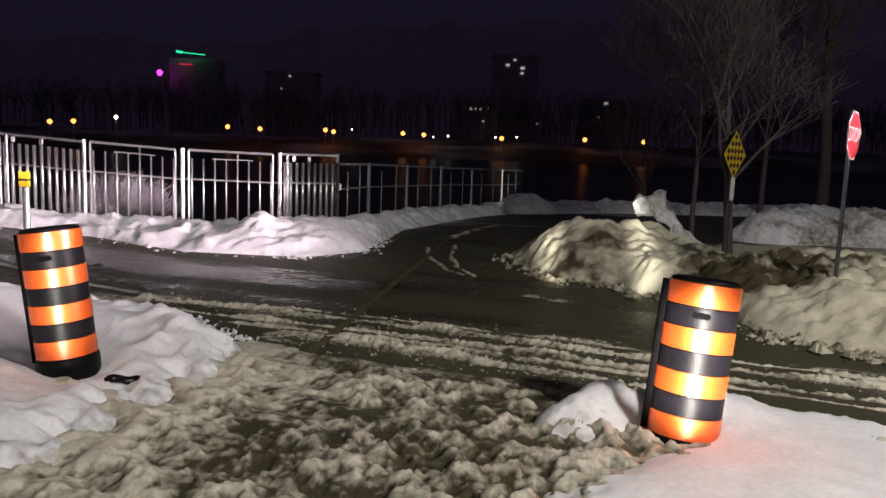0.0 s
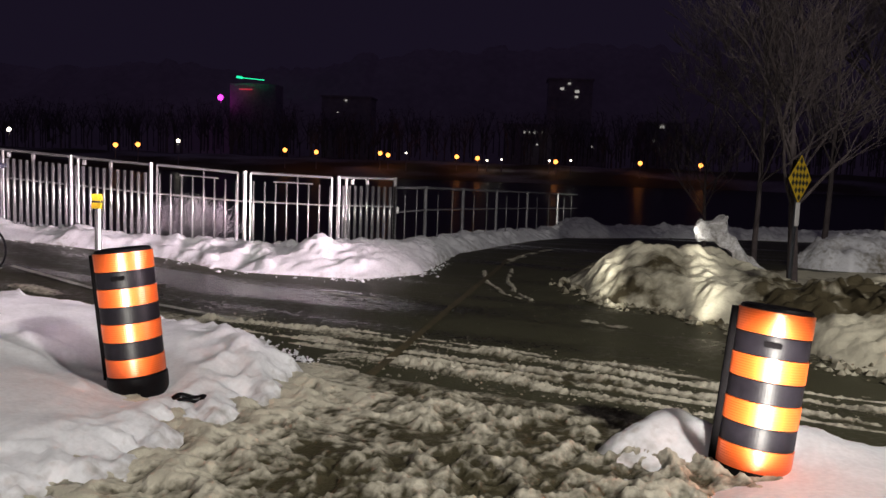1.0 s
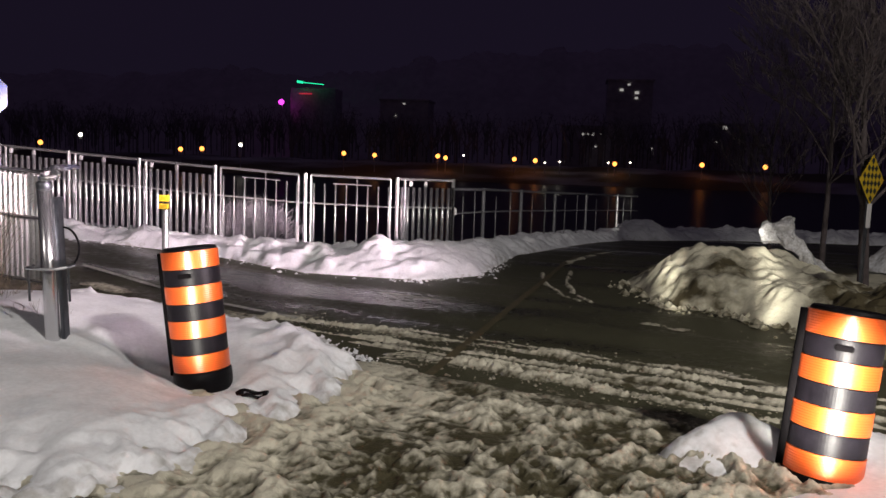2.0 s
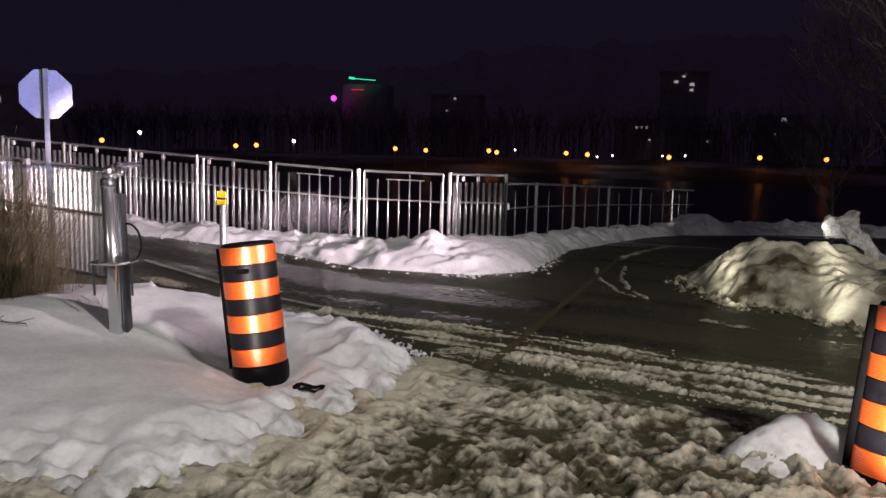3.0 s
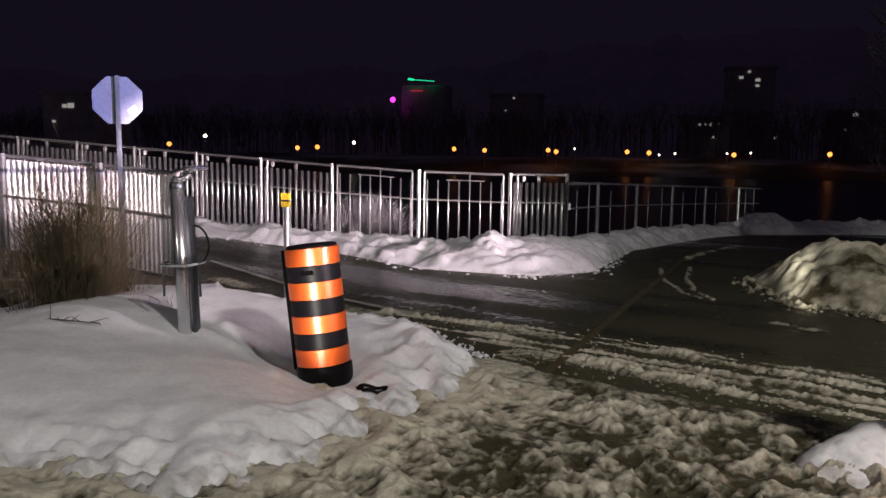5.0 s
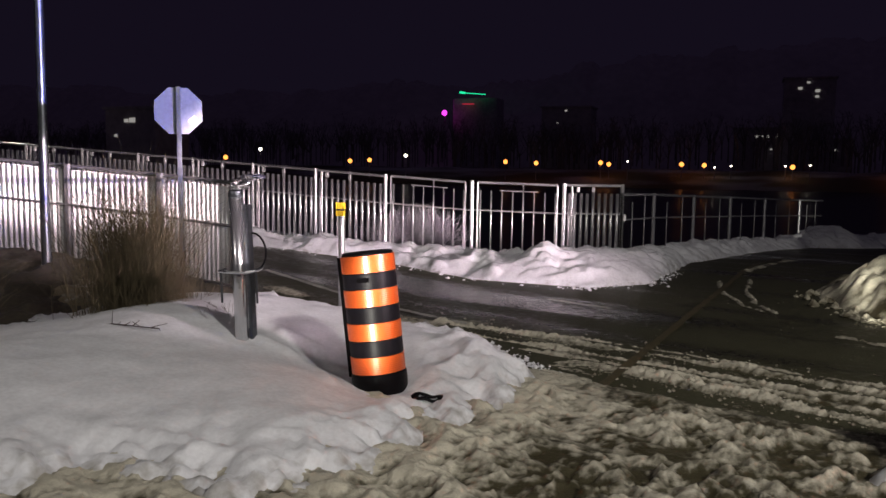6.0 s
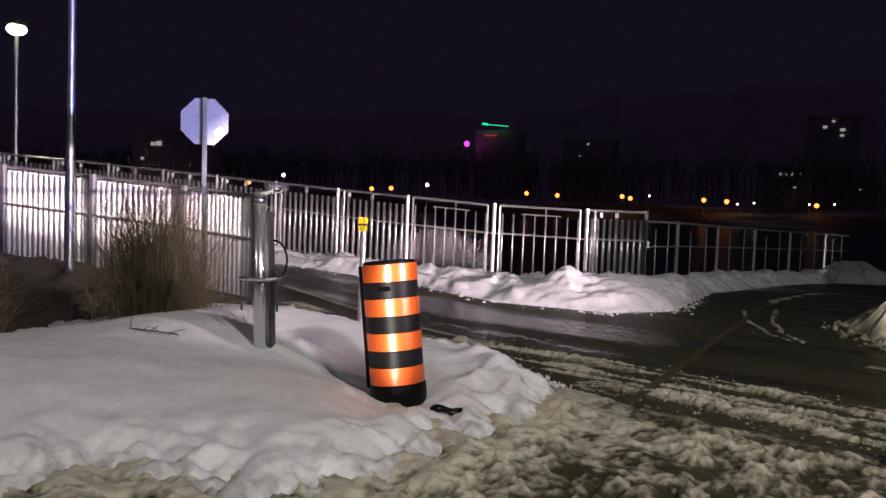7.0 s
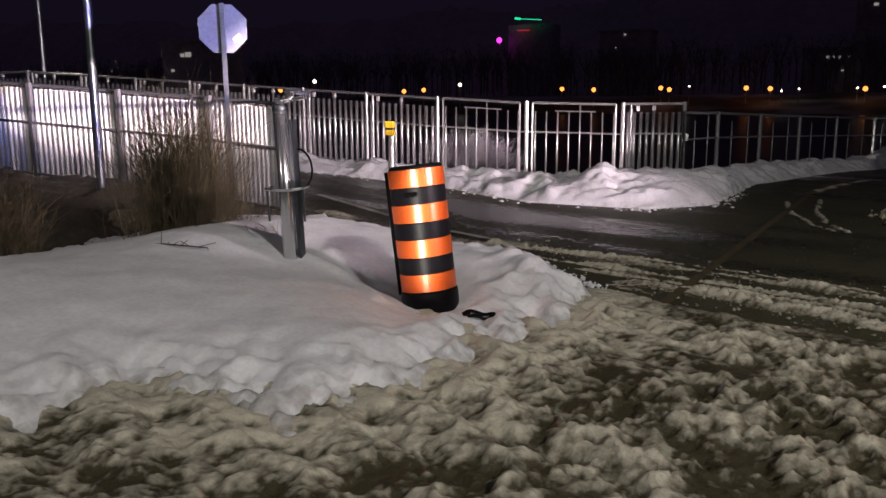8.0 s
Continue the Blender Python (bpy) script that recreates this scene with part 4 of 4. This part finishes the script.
def fallen_twig(x, y, z, seed):
    rng = random.Random(seed)
    bm = bmesh.new()
    p, way = Vector((0, 0, 0)), Vector((1, 0.1, 0.12))
    for i in range(7):
        q = p + way.normalized() * 0.075
        tube(bm, p, q, 0.006, 0.005, 4, False)
        s = Vector((rng.uniform(-0.4, 1), rng.uniform(-1, 1), rng.uniform(-0.2, 0.7))).normalized()
        tube(bm, q, q + s * rng.uniform(0.06, 0.16), 0.004, 0.002, 4, False)
        way += Vector((rng.uniform(-1, 1), rng.uniform(-1, 1), -0.12)) * 0.35
        p = q
    ob = part("fallen_twig", bm, BARK)
    ob.matrix_basis = pose(x, y, z)
    tagged(ob, "small dark broken twig lying on the snow", "twig")


fallen_twig(-4.78, 5.00, 0.41, 3)


def scrap():
    """A torn, flattened ring of rubber."""
    bm = bmesh.new()
    rings = []
    for i in range(20):
        a = 2 * math.pi * i / 20
        c = Vector((0.110 * math.cos(a), 0.056 * math.sin(a), 0.014 + 0.016 * math.sin(3 * a + 1)))
        out = Vector((math.cos(a), math.sin(a), 0))
        w = 0.026 + 0.010 * math.sin(5 * a)
        rings.append([bm.verts.new(c + out * w * math.cos(b) + Vector((0, 0, 0.013 * math.sin(b)))) for b in [k * math.pi / 4 for k in range(8)]])
    for a, b in zip(rings, rings[1:] + rings[:1]):
        for k in range(8):
            bm.faces.new((a[k], b[k], b[(k + 1) % 8], a[(k + 1) % 8]))
    bmesh.ops.recalc_face_normals(bm, faces=bm.faces[:])
    ob = part("rubber_scrap", bm, BLACK, smooth=True)
    ob.matrix_basis = pose(-2.03, 5.02, 0.115, 8, 4, 24) @ Matrix.Scale(0.8, 4)
    tagged(ob, "torn ring of black rubber lying on trampled snow", "rubber scrap")


scrap()


# ---------------------------------------------------------------- lamp poles
def lamp_pole(x, y, z, tall, radius, lit, label):
    root = thing("street_lamp", pose(x, y, z), label, "street lamp")
    bm = bmesh.new()
    tube(bm, (0, 0, -0.3), (0, 0, tall), radius * 1.15, radius * 0.8, 16)
    part("pole", bm, GALV, root)
    bm = bmesh.new()
    tube(bm, (0, 0, -0.05), (0, 0, 0.10), radius * 2.0, radius * 1.3, 16)
    part("base", bm, GALV, root)
    if lit:
        bm = bmesh.new()
        box(bm, (0.0, 0, tall + 0.10), (0.5, 0.36, 0.12), None, 0.03)
        part("head", bm, GALV, root)
        bm = bmesh.new()
        bmesh.ops.create_uvsphere(bm, u_segments=16, v_segments=8, radius=0.26, matrix=Matrix.Translation((0, 0, tall - 0.06)) @ Matrix.Diagonal((1, 1, 0.6, 1)))
        part("lens", bm, LEDW, root, "glowing white lens", smooth=True)


lamp_pole(-8.15, 7.62, 0.05, 8.0, 0.052, False, "tall plain galvanised lamp pole at the ditch")
lamp_pole(-19.2, 16.1, 0.5, 5.25, 0.07, True, "lit street lamp on a slim pole by the bridge")
lamp("ramp_lamp_light", "POINT", (-19.2, 16.1, 5.4), (0, 0, 0), 220, (1.0, 0.95, 0.78), 0.2)


# ---------------------------------------------------------------- river bank shrub seen through the gate
def bank_shrub():
    rng = random.Random(77)
    bm = bmesh.new()
    for _ in range(620):
        p = Vector((rng.gauss(0, 0.30), rng.gauss(0, 0.35), 0))
        grow(bm, p, Vector((p.x * 0.9 + rng.gauss(0, 0.45), rng.gauss(0, 0.5), 0.8)).normalized(), rng.uniform(0.40, 0.68) * max(0.4, 1 - abs(p.x) * 0.5), 0.005, 1, rng, 0.85, 0.003)
    ob = part("river_shrub", bm, material("frosted_twigs", (0.46, 0.43, 0.47), 0.8, 0, 8, 0.4, 0.4))
    ob.matrix_basis = pose(-6.5, 15.6, 0.05)
    tagged(ob, "pale frosted shrub on the river bank behind the railing", "shrub", "", "stuff")


bank_shrub()


# ---------------------------------------------------------------- far shore
def far_lamp(x, y, z, radius, mat, label):
    root = thing("far_lamp", pose(x, y, 0.4), label, "lamp", "lamps on the far shore")
    bm = bmesh.new()
    tube(bm, (0, 0, -0.5), (0, 0, z - 0.4), 0.09, 0.07, 6)
    part("pole", bm, CONCRETE, root)
    bm = bmesh.new()
    bmesh.ops.create_uvsphere(bm, u_segments=12, v_segments=8, radius=radius, matrix=Matrix.Translation((0, 0, z - 0.4)))
    part("globe", bm, mat, root, "glowing globe", smooth=True)


for x, y, z, kind in ((-96.2, 186.6, 4.2, 0), (-91.7, 188.8, 4.5, 0), (-83.3, 192.7, 5.8, 1), (-59.1, 201.5, 4.55, 0), (-51.5, 203.5, 4.3, 0), (-35.6, 206.9, 4.6, 0), (-33.6, 207.3, 4.2, 0), (-29.0, 208.0, 5.0, 2),
                      (-16.0, 209.4, 4.4, 0), (-10.65, 209.7, 4.2, 0), (-8.2, 209.8, 3.7, 2), (-4.4, 210.0, 4.1, 2), (7.8, 209.9, 4.2, 2), (9.4, 209.8, 3.95, 0), (13.2, 209.6, 4.4, 2), (30.4, 207.8, 4.3, 0), (44.7, 205.2, 4.2, 0),
                      (-122.6, 170.5, 4.6, 0), (-115.6, 175.3, 6.8, 1)):
    far_lamp(x * 1.02, y * 1.02, z, (0.58, 0.46, 0.24)[kind], (SODIUM, LEDW, LEDW)[kind], ("orange sodium globe lamp on the far river shore", "bright white floodlight on the far river shore", "small white lamp on the far river shore")[kind])


def far_house(x, y, wide, tall, windows, label):
    root = thing("far_building", pose(x, y, 0), label, "building", "buildings over the far shore")
    bm = bmesh.new()
    box(bm, (0, 6, tall / 2 - 3), (wide, 12, tall + 6))
    part("wall", bm, CONCRETE, root)
    bm = bmesh.new()
    box(bm, (0, 6, tall + 0.3), (wide + 1, 13, 0.6))
    part("roof", bm, CONCRETE, root)
    for wx, wz, r in windows:
        bm = bmesh.new()
        box(bm, (wx, -0.1, wz), (r * 1.6, 0.12, r))
        part("window", bm, FAINT, root, "dimly lit window")


far_house(17.5, 300, 16, 34.5, [(-3.0, 31.3, 0.8), (-0.5, 33.2, 0.6), (2.4, 30.4, 0.9), (2.3, 28.5, 0.7)], "dark tower block with a few lit windows")
far_house(5.0, 303, 22, 18, [(-3.2, 15.4, 0.7), (-1.4, 15.4, 0.5), (0.0, 15.4, 0.8), (3.2, 15.5, 0.6), (1.4, 11.0, 0.4)], "dark building with a row of faint windows")
far_house(50.2, 296, 14, 19.5, [(0, 18.4, 0.9), (-2.6, 13.5, 0.5)], "dark building with one bright window")
far_house(26.3, 301, 10, 14, [(0, 10.8, 0.6)], "low dark building with one lit window")
far_house(-63.5, 293, 18, 25.5, [(0, 24.4, 0.5), (-3, 20, 0.3)], "dark building with a faint window")
far_house(-134, 150, 14, 15, [(-0.9, 12.4, 0.7), (0.8, 12.5, 1.0), (-4.0, 9.0, 0.5)], "dark building with two bright windows")


def neon_tower():
    root = thing("far_building", pose(-192, 569, 0), "dark hill-top tower with green and red neon lines", "building", "buildings over the far shore")
    bm = bmesh.new()
    box(bm, (0, 12, 25), (34, 18, 62))
    part("wall", bm, CONCRETE, root)
    for pts, r, mat in (([(-10.5, -1, 60.2), (-6.5, -1, 59.6)], 0.9, GREEN), ([(-6.5, -1, 59.6), (9.5, -1, 58.3)], 0.30, GREEN), ([(-8.5, -1, 51.6), (0.6, -1, 51.5)], 0.5, REDN)):
        bm = bmesh.new()
        pipe(bm, pts, r, 6)
        part("neon_tube", bm, mat, root)
    root = thing("neon_sign", pose(-211.8, 561.0, 0), "magenta neon sign on a mast in the distance", "neon sign")
    bm = bmesh.new()
    tube(bm, (0, 1.5, -2), (0, 1.5, 44), 0.5, 0.4, 6)
    part("mast", bm, CONCRETE, root)
    bm = bmesh.new()
    tube(bm, (0, -0.2, 44.8), (0, 0.4, 44.8), 2.0, None, 16)
    part("disc", bm, PINK, root, "glowing magenta disc")


neon_tower()


def far_bank():
    xs, ys = np.arange(-260, 200, 1.6), np.arange(205, 230, 1.2)
    X, Y = np.meshgrid(xs, ys)
    z = -2.4 + 5.4 * np.clip((Y - 206) / 16, 0, 1) ** 0.7 + 0.8 * fbm(X * 0.12, Y * 0.12, 95)
    return sheet("far_bank", xs, ys, z, SNOW, None, [("whiteness", 0.30 + 1.2 * fbm(X * 0.05, Y * 0.2, 96))])


tagged(far_bank(), "dim snowy far river shore lit by lamps", "river bank", kind="structure")


def far_woods():
    """Bare woods on the hill behind the far shore, as many trunks with ragged crowns."""
    rng = random.Random(5)
    bm = bmesh.new()
    for _ in range(900):
        x = rng.uniform(-330, 260)
        y = rng.uniform(232, 290)
        z0, h = 2.0 + (y - 230) * 0.12, rng.uniform(7, 15)
        tube(bm, (x, y, z0 - 2), (x, y, z0 + h * 0.5), 0.22, 0.15, 4, False)
        for _ in range(6):
            a, r = rng.uniform(0, 6.28), rng.uniform(1.2, 3.2)
            q = (x + r * math.cos(a), y + r * math.sin(a), z0 + h * rng.uniform(0.6, 1.0))
            tube(bm, (x, y, z0 + h * rng.uniform(0.25, 0.5)), q, 0.13, 0.05, 3, False)
            for _ in range(3):
                tube(bm, q, (q[0] + rng.uniform(-1.5, 1.5), q[1] + rng.uniform(-1.5, 1.5), q[2] + rng.uniform(0, 1.8)), 0.06, 0.03, 3, False)
    tagged(part("far_woods", bm, WOODS), "dark bare woods along the far shore", "woods", "", "stuff")


far_woods()


def far_hill():
    """Wooded hill behind everything, with a ragged line of tree tops."""
    xs, ys = np.arange(-900, 800, 3.0), np.array([592, 610, 630, 650, 670, 690.0])
    X, Y = np.meshgrid(xs, ys)
    top = 84 + 12 * np.sin(X * 0.006 + 1.0) + 24 * fbm(X * 0.010, Y * 0.0, 101) + 9 * fbm(X * 0.11, Y * 0.0, 102, 4)
    z = 4 + (top - 4) * np.clip((Y - 592) / 70, 0, 1) ** 0.8
    return sheet("far_hill", xs, ys, z, HILL)


tagged(far_hill(), "black wooded hill on the horizon", "hill", kind="structure")


# ---------------------------------------------------------------- snow tractor waiting on the road
RED = material("red_paint", (0.42, 0.02, 0.02), 0.35, 0, 5, 0.2, 0.1)
TYRE = material("tyre_rubber", (0.02, 0.02, 0.021), 0.8, 0, 12, 0.4, 0.6)
RIM = material("salted_rim", (0.45, 0.44, 0.41), 0.6, 0.2, 9, 0.4, 0.3)
BLADE = material("scratched_white_plough", (0.72, 0.70, 0.68), 0.5, 0.1, 4, 0.35, 0.3, tint=(0.30, 0.24, 0.20))
GLASS = material("dark_cab_glass", (0.02, 0.022, 0.025), 0.06, 0, 3, 0.2, 0.0)
HEADLAMP = glow("headlamp_lens", (1.0, 0.88, 0.85), 3)
BLUE = glow("blue_beacon", (0.05, 0.10, 1.0), 4)


def tractor_wheel(parent, x, y, r, w):
    bm = bmesh.new()
    rings = lathe(bm, [(r * 0.56, -w / 2), (r * 0.90, -w / 2), (r, -w * 0.36), (r, w * 0.36), (r * 0.90, w / 2), (r * 0.56, w / 2)], 32)
    for i in range(18):
        a = i * 2 * math.pi / 18
        for side in (-1, 1):
            box(bm, (r * 1.0 * math.cos(a + side * 0.06), r * 1.0 * math.sin(a + side * 0.06), side * w * 0.24), (0.07, 0.05, w * 0.5), Euler((side * 0.6, 0, a)).to_quaternion())
    tyre = part("wheel", bm, TYRE, parent)
    tyre.matrix_basis = pose(x, y, r, 90, 0, 0)
    bm = bmesh.new()
    rings = lathe(bm, [(0.05, -w * 0.2), (r * 0.3, -w * 0.16), (r * 0.42, -w * 0.34), (r * 0.57, -w * 0.46), (r * 0.57, w * 0.46), (r * 0.42, w * 0.34), (r * 0.3, w * 0.16), (0.05, w * 0.2)], 28)
    bm.faces.new(rings[0])
    bm.faces.new(rings[-1])
    part("rim", bm, RIM, tyre, "salt-stained steel rim")


def snow_tractor():
    """Drives along its own +x."""
    root = thing("tractor", pose(8.0, 4.02, 0, 0, 0, 163.5), "red tractor with a white snow plough on the road", "tractor")
    bm = bmesh.new()
    box(bm, (0.65, 0, 0.95), (1.9, 0.62, 0.5), None, 0.06)
    box(bm, (-0.9, 0, 0.85), (1.4, 0.7, 0.55), None, 0.05)
    part("chassis", bm, BLACK, root)
    bm = bmesh.new()
    prof = [(-0.1, 1.15), (1.45, 1.10), (1.50, 1.30), (1.25, 1.55), (-0.1, 1.72)]
    rows = [[bm.verts.new((x, y, z)) for x, z in prof] for y in (-0.36, 0.36)]
    bm.faces.new(rows[0])
    bm.faces.new(rows[1][::-1])
    for i in range(5):
        bm.faces.new((rows[0][i], rows[1][i], rows[1][(i + 1) % 5], rows[0][(i + 1) % 5]))
    bmesh.ops.recalc_face_normals(bm, faces=bm.faces[:])
    bmesh.ops.bevel(bm, geom=bm.edges[:], offset=0.05, segments=2, affect="EDGES")
    part("hood", bm, RED, root, "red engine hood")
    for y in (-0.2, 0.2):
        bm = bmesh.new()
        tube(bm, (1.55, y, 0.98), (1.64, y, 0.98), 0.08, None, 16)
        headlight = part("headlight", bm, BLACK, root)
        bm = bmesh.new()
        tube(bm, (1.64, y, 0.98), (1.65, y, 0.98), 0.065, None, 16)
        part("lens", bm, HEADLAMP, headlight, "glowing lens")
    for y in (-0.25, 0.25):
        bm = bmesh.new()
        tube(bm, (1.18, y, 1.45), (1.18, y, 1.80), 0.02, None, 8)
        tube(bm, (1.12, y, 1.85), (1.28, y, 1.85), 0.06, 0.085, 16)
        plough_light = part("plough_light", bm, BLACK, root, "plough light on a raised bracket")
        bm = bmesh.new()
        tube(bm, (1.28, y, 1.85), (1.29, y, 1.85), 0.07, None, 16)
        part("lens", bm, HEADLAMP, plough_light, "glowing lens")
    for x in (-0.15, -1.35):
        for y in (-0.62, 0.62):
            bm = bmesh.new()
            tube(bm, (x, y, 1.2), (x * 0.95, y * 0.92, 2.62), 0.04, None, 8)
            part("cab_pillar", bm, BLACK, root)
    bm = bmesh.new()
    box(bm, (-0.75, 0, 2.68), (1.55, 1.4, 0.14), None, 0.05)
    part("roof", bm, RED, root)
    for c, d in (((-0.15, 0, 1.95), (0.02, 1.1, 1.2)), ((-1.33, 0, 1.95), (0.02, 1.1, 1.2)), ((-0.75, 0.6, 1.9), (1.1, 0.02, 1.3)), ((-0.75, -0.6, 1.9), (1.1, 0.02, 1.3))):
        bm = bmesh.new()
        box(bm, c, d)
        part("window", bm, GLASS, root)
    for y in (-0.82, 0.82):
        bm = bmesh.new()
        pts = [(-1.0 + 0.86 * math.cos(a), 0.78 + 0.86 * math.sin(a)) for a in [radians(20 + i * 14) for i in range(11)]]
        for (xa, za), (xb, zb) in zip(pts, pts[1:]):
            box(bm, ((xa + xb) / 2, y, (za + zb) / 2), (0.24, 0.42, 0.03), Euler((0, -math.atan2(zb - za, xb - xa), 0)).to_quaternion())
        part("fender", bm, RED, root)
        tractor_wheel(root, -1.0, y, 0.76, 0.42)
        tractor_wheel(root, 1.0, y * 0.92, 0.50, 0.30)
        bm = bmesh.new()
        box(bm, (0.06, y * 0.7, 2.60), (0.10, 0.16, 0.10), None, 0.02)
        lampbox = part("work_light", bm, BLACK, root)
        bm = bmesh.new()
        box(bm, (0.115, y * 0.7, 2.60), (0.01, 0.13, 0.08))
        part("lens", bm, HEADLAMP, lampbox, "glowing lens")
    bm = bmesh.new()
    tube(bm, (-0.4, 0, 2.75), (-0.4, 0, 2.90), 0.07, 0.05, 14)
    part("beacon", bm, BLUE, root, "blue flashing beacon")
    bm = bmesh.new()
    tube(bm, (0.55, 0.42, 1.3), (0.55, 0.42, 2.3), 0.035, None, 10)
    part("exhaust", bm, BLACK, root)
    bm = bmesh.new()
    for y in (-0.3, 0.3):
        tube(bm, (1.4, y, 0.7), (2.05, y, 0.55), 0.05, None, 8)
    part("lift_arm", bm, BLACK, root)
    bm = bmesh.new()
    n = 12
    rows = []
    for off in (0.0, 0.03):
        rows.append([[bm.verts.new((2.05 + off + 0.34 * (1 - math.sin(math.pi * (0.15 + 0.7 * k / n))) , y, 0.05 + 0.85 * k / n)) for k in range(n + 1)] for y in (-1.0, -0.33, 0.33, 1.0)])
    for side in rows:
        for a, b in zip(side, side[1:]):
            for k in range(n):
                bm.faces.new((a[k], a[k + 1], b[k + 1], b[k]))
    part("plough_blade", bm, BLADE, root, "scratched white plough blade", smooth=True)
    bm = bmesh.new()
    box(bm, (2.24, 0, 0.06), (0.03, 2.02, 0.11))
    part("cutting_edge", bm, GALV, root)


snow_tractor()
